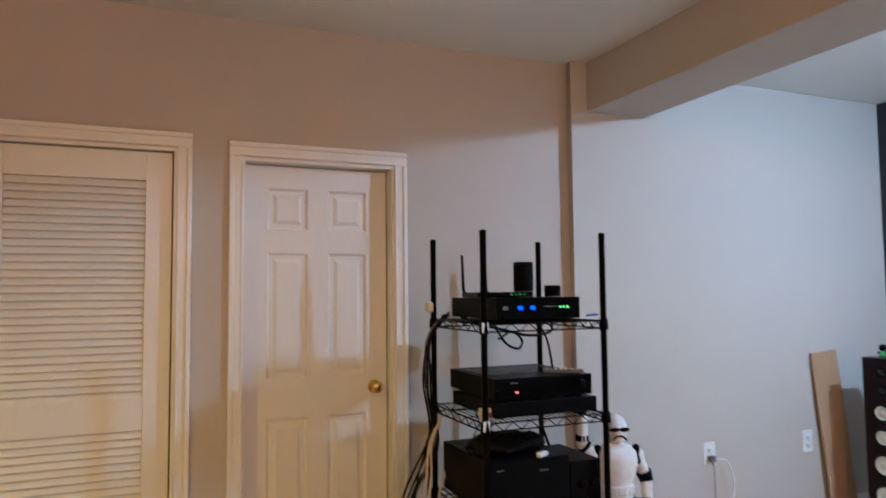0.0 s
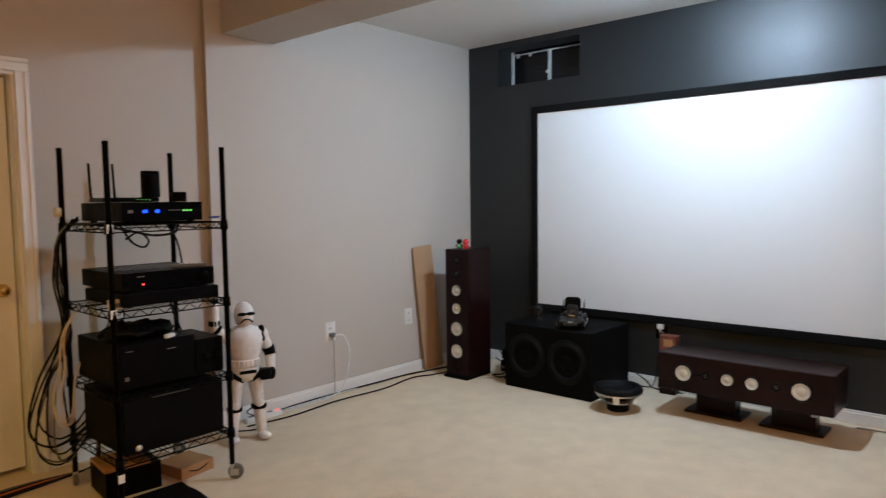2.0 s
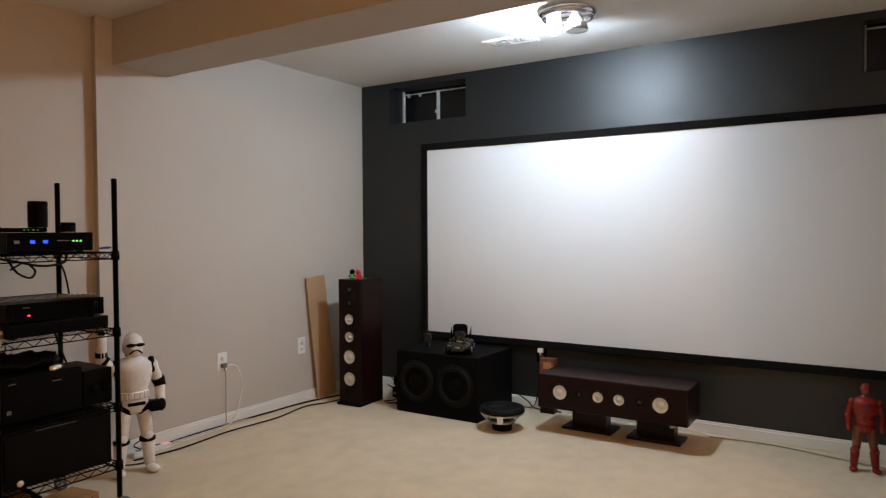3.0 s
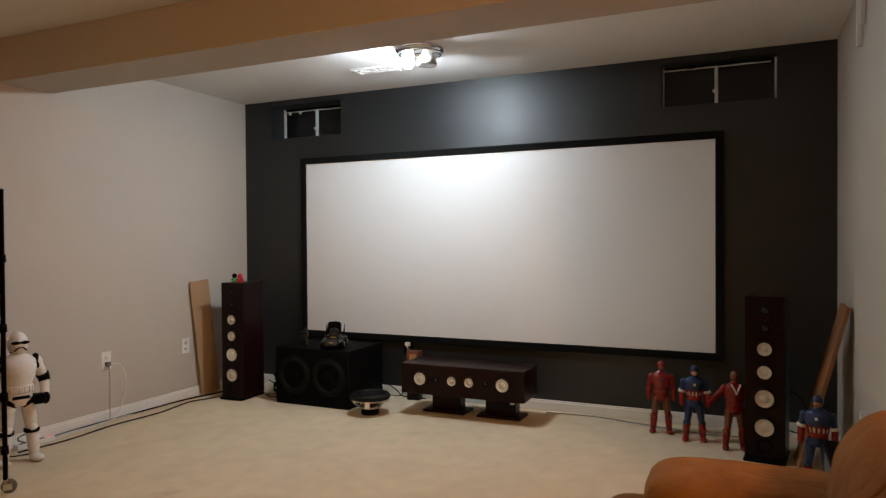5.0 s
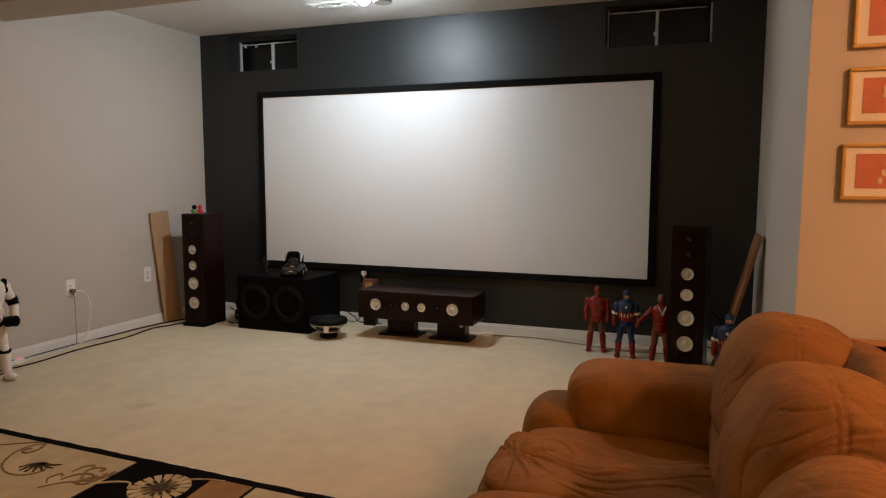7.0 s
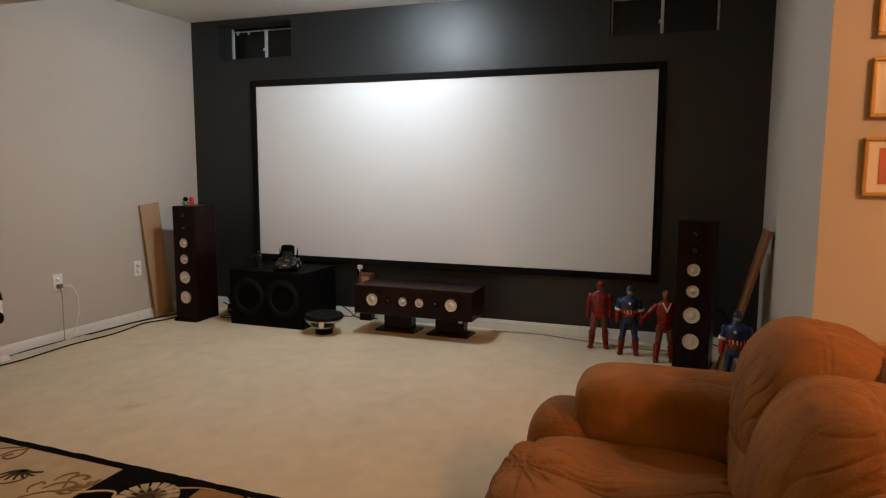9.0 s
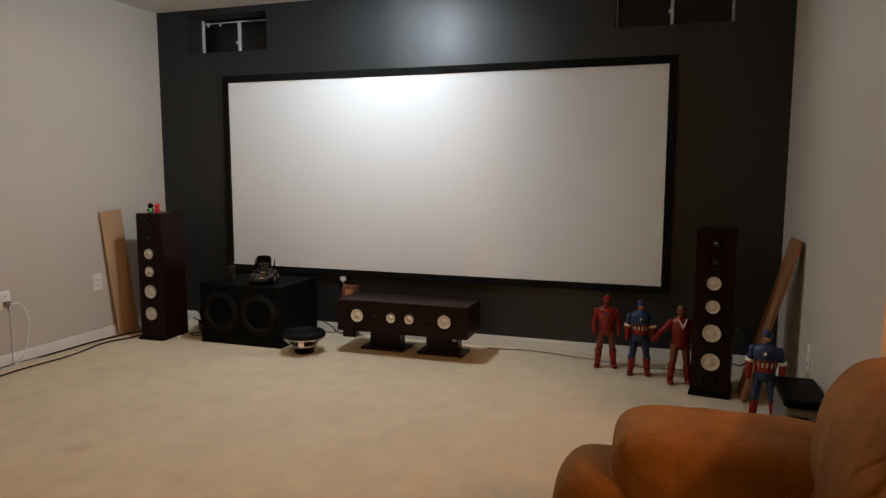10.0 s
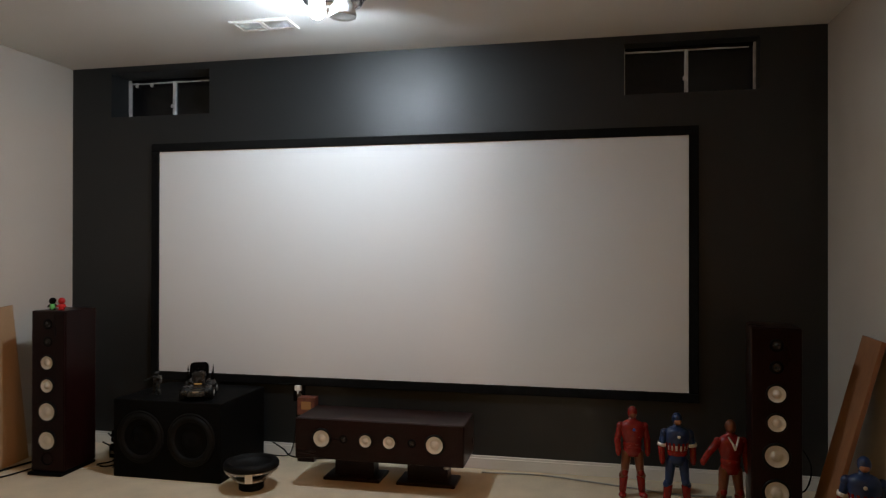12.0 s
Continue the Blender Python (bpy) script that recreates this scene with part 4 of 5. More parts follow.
def wire_rack():
    s = thing("wire_rack", RACK, "black wire shelving rack on casters, full of electronics", "shelving rack")
    posts = [(x, y) for x in (0, RW) for y in (0, RD)]
    bm = bmesh.new()
    lathe(bm, [(0, 0.075), (0.0125, 0.075), (0.0125, 1.608), (0.0135, 1.610), (0.0135, 1.618), (0.010, 1.622), (0, 1.622)], None, 14)
    first = part("post", bm, BLACKMT, s)
    for x, y in posts[1:]:
        again(first, s, pose(x, y, 0))
    bm = bmesh.new()
    for (a, b) in (((0, 0), (RW, 0)), ((0, RD), (RW, RD)), ((0, 0), (0, RD)), ((RW, 0), (RW, RD))):
        for dz in (0, -0.030):
            rod(bm, (*a, dz), (*b, dz), 0.0032, seg=6)
        n = 14
        for k in range(n):
            p, q = Vector(a).lerp(Vector(b), k / n), Vector(a).lerp(Vector(b), (k + 1) / n)
            z0, z1 = (0, -0.030) if k % 2 else (-0.030, 0)
            rod(bm, (*p, z0), (*q, z1), 0.0022, seg=5)
    for k in range(1, 23):
        x = RW * k / 23
        rod(bm, (x, 0, 0.003), (x, RD, 0.003), 0.0018, seg=5)
    for y in (RD / 3, RD * 2 / 3):
        rod(bm, (0, y, -0.002), (RW, y, -0.002), 0.0028, seg=6)
    for x, y in posts:
        lathe(bm, [(0.0128, -0.036), (0.020, -0.036), (0.018, 0.008), (0.0128, 0.008)], pose(x, y, 0), 12)
    shelf = part("wire_shelf", bm, BLACKMT, s)
    shelf.matrix_basis = pose(0, 0, SHELVES[0])
    for z in SHELVES[1:]:
        again(shelf, s, pose(0, 0, z))
    for i, (x, y) in enumerate(posts):
        bm = bmesh.new()
        box(bm, -0.011, 0.011, -0.012, 0.012, 0.045, 0.078, 0.003)
        for q in (-0.014, 0.012):
            box(bm, -0.012, 0.030, q, q + 0.002, 0.020, 0.052, 0.0005)
        fork = part("caster_fork", bm, STEEL, s)
        bm = bmesh.new()
        lathe(bm, [(0, -0.011), (0.028, -0.012), (0.037, -0.009), (0.038, 0), (0.037, 0.009), (0.028, 0.012), (0, 0.012)], pose(0.016, 0, 0.038, 90), 20)
        part("wheel", bm, GREYPL, fork, "grey rubber caster wheel")
        fork.matrix_basis = pose(x, y, 0, 0, 0, (25, 70, -35, 110)[i])
    for z in (SHELVES[0] - 0.012, SHELVES[1] - 0.006, 0.175):
        block("clip", s, WHITEPL, -0.016, 0.012, -0.017, -0.0128, z - 0.02, z + 0.018, 0.002, "white plastic clip")
    block("clip", s, IVORY, -0.03, 0.0, RD - 0.012, RD + 0.03, 1.30, 1.345, 0.008, "ivory plastic clip")


wire_rack()


def on_rack(x, y, z, turn=0):
    return RACK @ pose(x, y, z + 0.0055, 0, 0, turn)


def receiver(name, m, w, d, h, label, category, leds=(), knobs=(), face=BLACKGL, lines=True):
    """A flat electronic box on feet; local -y is its front."""
    s = thing(name, m, label, category)
    block("case", s, BLACKPL, -w / 2, w / 2, 0.012, d, 0.010, h, 0.003)
    block("front_panel", s, face, -w / 2 - 0.001, w / 2 + 0.001, 0.0, 0.0115, 0.008, h + 0.001, 0.003)
    for x in (-w / 2 + 0.04, w / 2 - 0.04):
        for y in (0.04, d - 0.04):
            bm = bmesh.new()
            lathe(bm, [(0, 0), (0.015, 0), (0.017, 0.0098), (0, 0.0098)], pose(x, y, 0), 12)
            part("foot", bm, RUBBER, s)
    for x, z, wd, ht, mt in leds:
        block("indicator", s, mt, x - wd / 2, x + wd / 2, -0.002, -0.0002, z - ht / 2, z + ht / 2, 0.0003)
    for x, z, r in knobs:
        bm = bmesh.new()
        lathe(bm, [(0, 0), (r, 0), (r * 0.94, 0.014), (r * 0.85, 0.016), (0, 0.016)], along((x, 0, z), (x, -1, z)), 18)
        part("knob", bm, BLACKMT, s)
    if lines:
        for k in range(12):
            block("vent_slot", s, BLACKGL, -w * 0.42 + k * w * 0.07, -w * 0.42 + k * w * 0.07 + w * 0.04, d * 0.3, d * 0.8, h, h + 0.0015)
    return s


receiver("network_recorder", on_rack(0.252, 0.02, SHELVES[0], 0), 0.375, 0.43, 0.092, "black electronics box with blue and green lights", "electronics",
         [(-0.085, 0.052, 0.020, 0.014, LEDB), (-0.030, 0.052, 0.020, 0.014, LEDB), (0.095, 0.054, 0.009, 0.008, LEDG), (0.112, 0.054, 0.009, 0.008, LEDG), (0.129, 0.054, 0.009, 0.008, LEDG),
          (-0.150, 0.052, 0.022, 0.014, GREYPL), (0.05, 0.056, 0.06, 0.003, GREYPL)])
router = thing("router", on_rack(0.15, 0.10, SHELVES[0] + 0.0945), "flat black router with two raised antennas", "router")
block("case", router, BLACKGL, -0.125, 0.125, 0.0, 0.16, 0.0, 0.020, 0.006)
for x in (-0.10, 0.005):
    bm = bmesh.new()
    rod(bm, (x, 0.166, 0.008), (x - 0.006, 0.180, 0.028), 0.007, 0.006, 8)
    rod(bm, (x - 0.006, 0.180, 0.028), (x - 0.010, 0.182, 0.175), 0.0065, 0.005, 8)
    part("antenna", bm, BLACKPL, router)
for k in range(4):
    block("indicator", router, LEDG, 0.02 + 0.02 * k, 0.023 + 0.02 * k, -0.0015, -0.0002, 0.008, 0.012)


def canister(m, r, h, label):
    s = thing("smart_speaker", m, label, "speaker")
    bm = bmesh.new()
    lathe(bm, [(0, 0), (r * 0.96, 0), (r, 0.004), (r, h - 0.006), (r * 0.95, h), (r * 0.5, h - 0.002), (0, h - 0.002)], None, 28)
    part("shell", bm, BLACKTEX, s)
    bm = bmesh.new()
    lathe(bm, [(r * 1.001, h - 0.014), (r * 1.012, h - 0.012), (r * 1.012, h - 0.008), (r * 1.001, h - 0.006)], None, 28)
    part("band", bm, BLACKGL, s)


canister(on_rack(0.270, 0.175, SHELVES[0] + 0.0945 + 0.021), 0.041, 0.122, "tall black cylinder speaker on the router")
canister(on_rack(0.400, 0.16, SHELVES[0] + 0.0945), 0.034, 0.046, "small round black puck speaker on electronics")
receiver("amplifier", on_rack(0.275, 0.01, SHELVES[1]), 0.455, 0.40, 0.064, "slim black amplifier with a satin front", "amplifier", lines=False, face=BLACKPL)
receiver("av_receiver", on_rack(0.270, 0.02, SHELVES[1] + 0.0655), 0.435, 0.43, 0.088, "black receiver with a small red light", "receiver",
         [(-0.125, 0.035, 0.010, 0.006, LEDR), (-0.135, 0.070, 0.03, 0.004, GREYPL)], [(0.165, 0.055, 0.018)])
rem = thing("remote_control", on_rack(0.40, 0.07, SHELVES[1] + 0.0655 + 0.090, 60), "grey remote control lying on the receiver", "remote")
block("body", rem, GREYPL, -0.022, 0.022, -0.07, 0.09, 0.0, 0.016, 0.005)
for k in range(5):
    for q in (-0.011, 0.0, 0.011):
        block("button", rem, WHITEPL, q - 0.003, q + 0.003, -0.05 + 0.022 * k, -0.042 + 0.022 * k, 0.0162, 0.018)
receiver("power_supply", on_rack(0.205, 0.03, SHELVES[2]), 0.350, 0.45, 0.205, "black desktop case with a small label", "electronics",
         [(-0.145, 0.055, 0.018, 0.018, GREYPL), (-0.13, 0.175, 0.03, 0.004, GREYPL), (0.06, 0.16, 0.04, 0.004, GREYPL)], lines=False, face=BLACKPL)
receiver("bass_amplifier", on_rack(0.460, 0.035, SHELVES[2]), 0.140, 0.30, 0.175, "black amplifier with two round knobs", "amplifier", [], [(-0.02, 0.085, 0.018), (0.035, 0.085, 0.018)], lines=False, face=BLACKPL)


def bundle():
    """A crumpled black bag with straps on the third shelf."""
    bm = bmesh.new()
    for v in ball(bm, (0, 0, 0.03), 0.17, 0.13, 0.036, seg=44):
        n = noise.noise(v.co * 24) * 0.026 + noise.noise(v.co * 60) * 0.010
        v.co.z = max(0.0, v.co.z + n)
        v.co.x += n
    s = finish("cable_bag", bm, RUBBER)
    s.matrix_basis = on_rack(0.19, 0.20, SHELVES[2] + 0.2062)
    return tagged(s, "crumpled black bag lying on a case", "bag")


bundle()
clipw = thing("white_connector", on_rack(0.27, 0.05, SHELVES[2] + 0.2062, 30), "white connector lying on the case", "connector")
block("body", clipw, WHITEPL, -0.03, 0.03, -0.012, 0.012, 0, 0.018, 0.005)
block("tab", clipw, GREYPL, 0.03, 0.05, -0.007, 0.007, 0.004, 0.012, 0.002)
receiver("power_amplifier", on_rack(0.262, 0.0, SHELVES[3]), 0.475, 0.42, 0.262, "large black power amplifier with a round white badge", "amplifier",
         [(-0.02, 0.245, 0.18, 0.003, GREYPL)], lines=False, face=BLACKTEX)
badge = thing("badge", on_rack(0.085, 0.0, SHELVES[3] + 0.032), "small round white sticker on the amplifier", "sticker")
bm = bmesh.new()
lathe(bm, [(0, 0), (0.012, 0), (0.012, 0.002), (0, 0.002)], along((0, -0.0002, 0), (0, -1, 0)), 18)
part("disc", bm, WHITEPL, badge)
bm = bmesh.new()
lathe(bm, [(0.0121, 0), (0.0145, 0), (0.0145, 0.0015), (0.0121, 0.0015)], along((0, -0.0002, 0), (0, -1, 0)), 18)
part("rim", bm, STEEL, badge)

carton = thing("carton", RACK @ pose(0.455, 0.18, 0, 0, 0, 8), "flat orange-brown cardboard carton under the rack", "carton")
block("box_body", carton, CARDO, -0.095, 0.095, 0, 0.20, 0, 0.056, 0.003)
block("flap", carton, CARDO, -0.094, 0.094, 0.001, 0.098, 0.0562, 0.0587, 0.001)
bm = bmesh.new()
tube(bm, [(-0.05, -0.002, 0.036), (-0.01, -0.002, 0.024), (0.03, -0.002, 0.030), (0.055, -0.002, 0.042)], 0.0028, 6)
part("printed_curve", bm, BLACKPL, carton, "dark printed curve")
carton2 = thing("carton", RACK @ pose(0.10, 0.20, 0, 0, 0, -6), "brown cardboard carton with a black box under the rack", "carton")
block("box_body", carton2, BLACKPL, -0.08, 0.17, 0, 0.24, 0, 0.13, 0.004)
block("lid", carton2, CARDO, -0.085, 0.12, -0.005, 0.22, 0.1305, 0.15, 0.003)


def rack_cord(pts, r, material, label):
    bm = bmesh.new()
    tube(bm, pts, r, 6, 8)
    ob = finish("cord", bm, material)
    ob.matrix_basis = RACK
    return tagged(ob, label, "cable", "rack cords")


rnd = random.Random(5)
for k in range(8):
    def j(v=0.02):
        return rnd.uniform(-v, v)
    low, wide = rnd.uniform(0.16, 0.36), rnd.uniform(0.04, 0.20)
    rack_cord([(0.04 + j(), 0.46, 1.29 + j(0.01)), (-0.025 + j(0.012), 0.49 + j(), 1.19 + j()), (-0.04 + j(), 0.49 + j(), 0.98 + j(0.05)), (-0.02 + j(), 0.47 + j(), 0.74 + j(0.05)),
               (-0.02 - wide * 0.7, 0.43 + j(), 0.54 + j(0.06)), (-0.02 - wide, 0.40 + j(0.04), low + 0.10), (-wide * 0.6, 0.42 + j(), low), (0.04, 0.45 + j(), low + 0.06 + j()), (0.10, 0.47, low + 0.16)],
              rnd.choice((0.0035, 0.0045, 0.0055)), rnd.choice((RUBBER, RUBBER, RUBBER, GREYPL)), "dark cable looping beside the rack")
for k in range(3):
    a, b = rnd.uniform(-0.14, -0.06), rnd.uniform(0.30, 0.44)
    rack_cord([(0.03, 0.44, 0.885), (-0.02 + a * 0.3, 0.42, 0.76), (a * 0.7, 0.40, 0.62), (a, 0.39, b + 0.10), (a * 0.8, 0.38, b), (a * 0.3, 0.41, b + 0.02), (0.0, 0.45, b + 0.18), (0.05, 0.47, 0.64)],
              0.0042, IVORY, "pale cable looping beside the rack")
for k, mt in enumerate((RUBBER, RUBBER, ORANGECAB, RUBBER, GREYPL)):
    o = 0.03 * k
    rack_cord([(0.10, 0.46, 0.30), (0.13, 0.56 + o * 0.3, 0.08), (0.10, 0.66, 0.012), (-0.14, 0.62 + o * 0.7, 0.008), (-0.46, 0.58 + o, 0.008), (-0.95, 0.57 + o, 0.008), (-1.5, 0.60 + o * 0.8, 0.008), (-2.2, 0.62 + o, 0.008)], 0.005, mt,
              "orange cable on the carpet" if mt is ORANGECAB else "dark cable running along the carpet")
rack_cord([(0.10, 0.36, 1.262), (0.14, 0.10, 1.235), (0.22, 0.05, 1.215), (0.32, 0.06, 1.225), (0.36, 0.10, 1.262)], 0.006, RUBBER, "black cable sagging under the top shelf")
rack_cord([(0.10, 0.12, 1.262), (0.12, 0.06, 1.19), (0.17, 0.05, 1.165), (0.20, 0.07, 1.195), (0.16, 0.08, 1.23), (0.11, 0.10, 1.20)], 0.005, RUBBER, "black cable looped under the top shelf")
rack_cord([(0.40, 0.30, 1.262), (0.44, 0.28, 1.18), (0.46, 0.27, 1.06), (0.46, 0.26, 1.0)], 0.005, RUBBER, "black cable hanging behind the receiver")
rack_cord([(0.42, 0.34, 0.88), (0.45, 0.34, 0.78), (0.50, 0.36, 0.66), (0.50, 0.40, 0.56)], 0.006, RUBBER, "thick black cable hanging at the rack's back")
for k in range(4):
    rack_cord([(0.12 + 0.03 * k, 0.34, 0.885), (0.13 + 0.03 * k, 0.33, 0.83), (0.11 + 0.035 * k, 0.34, 0.78)], 0.003, IVORY if k % 2 else RUBBER, "thin cord hanging under the shelf")
rack_cord([(0.47, 0.02, 1.287), (0.50, 0.01, 1.292), (0.53, 0.03, 1.290), (0.52, 0.08, 1.287)], 0.005, BLUECAB, "blue cable end on the top shelf")
adapter = thing("adapter", on_rack(0.04, 0.04, SHELVES[1] - 0.002), "ivory plug adapter on the shelf", "adapter")
block("body", adapter, IVORY, -0.03, 0.03, 0, 0.045, 0, 0.045, 0.008)
block("prong_plate", adapter, GREYPL, -0.012, 0.012, -0.004, -0.0002, 0.012, 0.03, 0.001)


# ---- sofa ----
def cushion(name, parent, size, centre, k=3.2, wrinkle=0.008, seed=0.0, turn=(0, 0, 0), sag=0.0, n=30, seam=None, crease=0.0, pinch=None):
    """A stuffed pad: a rounded block (k: how boxy) with soft swells, thin creases that run round it, and a sewn seam."""
    bm = bmesh.new()
    bmesh.ops.create_cube(bm, size=2.0)
    bmesh.ops.subdivide_edges(bm, edges=bm.edges[:], cuts=n, use_grid_fill=True)
    sx, sy, sz = (v / 2 for v in size)
    for v in bm.verts:
        p = v.co.copy()
        q = p / (abs(p.x) ** k + abs(p.y) ** k + abs(p.z) ** k) ** (1 / k)
        s = Vector((q.x * sx, q.y * sy, q.z * sz))
        out = q.normalized()
        swell = noise.noise(Vector((s.x * 6 + seed, s.y * 6, s.z * 6))) + 0.5 * noise.noise(Vector((s.x * 15 + seed, s.y * 11, s.z * 11)))
        warp = 0.11 * noise.noise(Vector((s.x * 5, s.y * 5 + seed, s.z * 5)))
        f = abs(noise.noise(Vector(((s.x + warp) * 20 + seed, s.y * 3.5, s.z * 3.5))))
        where = max(0.0, 0.15 + noise.noise(Vector((s.x * 4 - seed, s.y * 4, s.z * 4))))
        s += out * (wrinkle * swell - crease * max(0.0, 1 - 7 * f) * where)
        if seam is not None and s.z > 0:
            d = s.y - seam - 0.012 * noise.noise(Vector((s.x * 4, s.z * 4, seed)))
            pull = math.exp(-abs(d) / 0.07) * max(0.0, noise.noise(Vector((s.x * 34 + seed, d * 4, 0))))
            s -= out * (0.004 * math.exp(-(d / 0.005) ** 2) + 0.003 * math.exp(-((d - 0.018) / 0.005) ** 2) + 0.003 * math.exp(-(d / 0.04) ** 2) + 0.010 * pull)
        if pinch is not None and s.z > 0:
            a, b = s.x - pinch[0], s.y - pinch[1]
            r = math.hypot(a, b)
            fold = abs(noise.noise(Vector((math.atan2(b, a) * 3.2, r * 3, seed))))
            s -= out * 0.030 * max(0.0, 1 - 4.5 * fold) * math.exp(-(r / 0.16) ** 2) * min(1.0, r / 0.03)
        if sag:
            s.z -= sag * max(0, 1 - (s.x / sx) ** 2) * max(0, 1 - (s.y / sy) ** 2) * (1 if s.z > 0 else 0)
        v.co = s
    for f in bm.faces:
        f.smooth = True
    ob = part(name, bm, SUEDE, parent)
    ob.matrix_basis = pose(*centre, *turn)
    return ob


def sofa():
    """A puffy three-seat sofa whose back runs along the room's south side."""
    s = thing("sofa", pose(2.04, -0.37, 0), "puffy rust-brown suede sofa with pillow arms", "sofa")
    W = 2.30
    cushion("base", s, (W - 0.10, 0.92, 0.30), (-W / 2, -0.58, 0.160), 5, 0.006, 3.1, n=24)
    for k, x in enumerate((-0.615, -1.165, -1.715)):
        bx = -0.455 - 0.64 * k
        cushion("seat_cushion", s, (0.58, 0.76, 0.16), (x, -0.385, 0.316), 4.5, 0.010, 7.7 * k + 1, sag=0.016, n=84, crease=0.030, pinch=(-0.02, 0.31))
        cushion("front_panel", s, (0.57, 0.20, 0.34), (x, -0.085, 0.205), 3.6, 0.010, 5.3 * k + 2, n=56, crease=0.034)
        cushion("back_cushion", s, (0.685, 0.44, 0.48), (bx, -0.918, 0.628), 2.45, 0.009, 3.9 * k + 5, (13, 0, 0), n=84, seam=0.045, crease=0.011)
        cushion("lumbar_cushion", s, (0.66, 0.30, 0.26), (bx, -0.845, 0.435), 2.8, 0.008, 2.9 * k + 8, (10, 0, 0), n=36, crease=0.008)
    for k, x in enumerate((-0.18, -W + 0.18)):
        cushion("arm_pad", s, (0.37, 0.68, 0.27), (x, -0.525, 0.456), 4.2, 0.007, 11 * k + 4, n=50, crease=0.008)
        cushion("arm_front", s, (0.36, 0.32, 0.43), (x, -0.170, 0.235), 3.2, 0.007, 6 * k + 9)
        cushion("arm_side", s, (0.33, 0.86, 0.40), (x, -0.58, 0.215), 4, 0.006, 8 * k + 2, n=24)
    cushion("back_shell", s, (W - 0.10, 0.20, 0.80), (-W / 2 + 0.02, -1.06, 0.435), 3.4, 0.006, 6.6, (7, 0, 0), n=60, crease=0.008)


sofa()


# ---- rug ----
def rug():
    """A black-bordered rug with beige, black and tan panels, scrolls and flowers; its far edge runs along y."""
    X1, Y0, Y1, X0 = 1.592, -0.25, 2.88, -0.85
    s = thing("area_rug", pose(1.585, 1.35, 0, 0, 0, -1.8) @ pose(-1.585, -1.35, 0), "black, beige and tan area rug with scrolls and flowers", "rug")
    bm = bmesh.new()
    n = 90
    top = []
    for i in range(n + 1):
        y = Y0 + (Y1 - Y0) * i / n
        a = X1 + 0.008 * noise.noise(Vector((y * 9, 0, 0))) + 0.007 * noise.noise(Vector((y * 34, 4, 0)))
        top.append([bm.verts.new((x, y, z)) for x, z in ((X0, 0.0), (X0, 0.010), (a - 0.008, 0.011), (a, 0.006), (a, 0.0))])
    for p, q in zip(top, top[1:]):
        for k in range(4):
            bm.faces.new((p[k], p[k + 1], q[k + 1], q[k]))
    bm.faces.new(top[0]), bm.faces.new(top[-1])
    part("border", bm, RUGB, s, "black pile border")

    def sheet(name, pts, z, material, label=""):
        bm = bmesh.new()
        v = [bm.verts.new((*p, z)) for p in pts]
        w = [bm.verts.new((*p, 0.008)) for p in pts]
        bm.faces.new(v)
        for k in range(len(v)):
            bm.faces.new((v[k], v[(k + 1) % len(v)], w[(k + 1) % len(v)], w[k]))
        return part(name, bm, material, s, label)

    e = X1 - 0.060
    sheet("panel", [(e, 1.345), (e, Y1 - 0.30), (1.36, Y1 - 0.16), (-0.2, Y1 - 0.16), (-0.2, 1.30), (0.9, 1.31), (1.2, 1.322)], 0.014, RUGC, "beige woven panel")
    sheet("panel", [(e, 0.905), (1.36, 0.885), (0.95, 0.86), (0.6, 0.75), (0.6, 0.62), (1.0, 0.66), (e, 0.70)], 0.014, RUGT, "tan woven panel")
    sheet("panel", [(e, 0.68), (1.0, 0.64), (0.6, 0.60), (0.6, 0.0), (e, 0.0)], 0.014, RUGC, "beige woven panel")
    sheet("panel", [(0.55, 1.20), (0.55, 0.0), (-0.7, 0.0), (-0.7, 1.20)], 0.014, RUGT, "tan woven panel")

    def stroke(pts, widths, z, material, name="scroll"):
        """A flat tapering band along a smooth line."""
        line = smooth_path([(*p, 0) for p in pts], 8)
        bm = bmesh.new()
        rows = []
        for i, p in enumerate(line):
            d = (line[min(i + 1, len(line) - 1)] - line[max(i - 1, 0)]).normalized()
            t = i / (len(line) - 1)
            w = (widths[0] * (1 - t) + widths[1] * t) * (1.0 if name == "petal" else 0.62)
            side = Vector((-d.y, d.x, 0)) * w
            rows.append((bm.verts.new((p + side).to_tuple()[:2] + (z,)), bm.verts.new((p - side).to_tuple()[:2] + (z,)),
                         bm.verts.new((p - side).to_tuple()[:2] + (0.0135,)), bm.verts.new((p + side).to_tuple()[:2] + (0.0135,))))
        for p, q in zip(rows, rows[1:]):
            for k in range(4):
                bm.faces.new((p[k], p[(k + 1) % 4], q[(k + 1) % 4], q[k]))
        part(name, bm, material, s)

    def curl(cx, cy, r, a0, turns, w, material, z=0.017):
        pts = [(cx + r * (1 - 0.62 * k / 10) * math.cos(a0 + turns * 6.283 * k / 10), cy + r * (1 - 0.62 * k / 10) * math.sin(a0 + turns * 6.283 * k / 10)) for k in range(11)]
        stroke(pts, w, z, material)

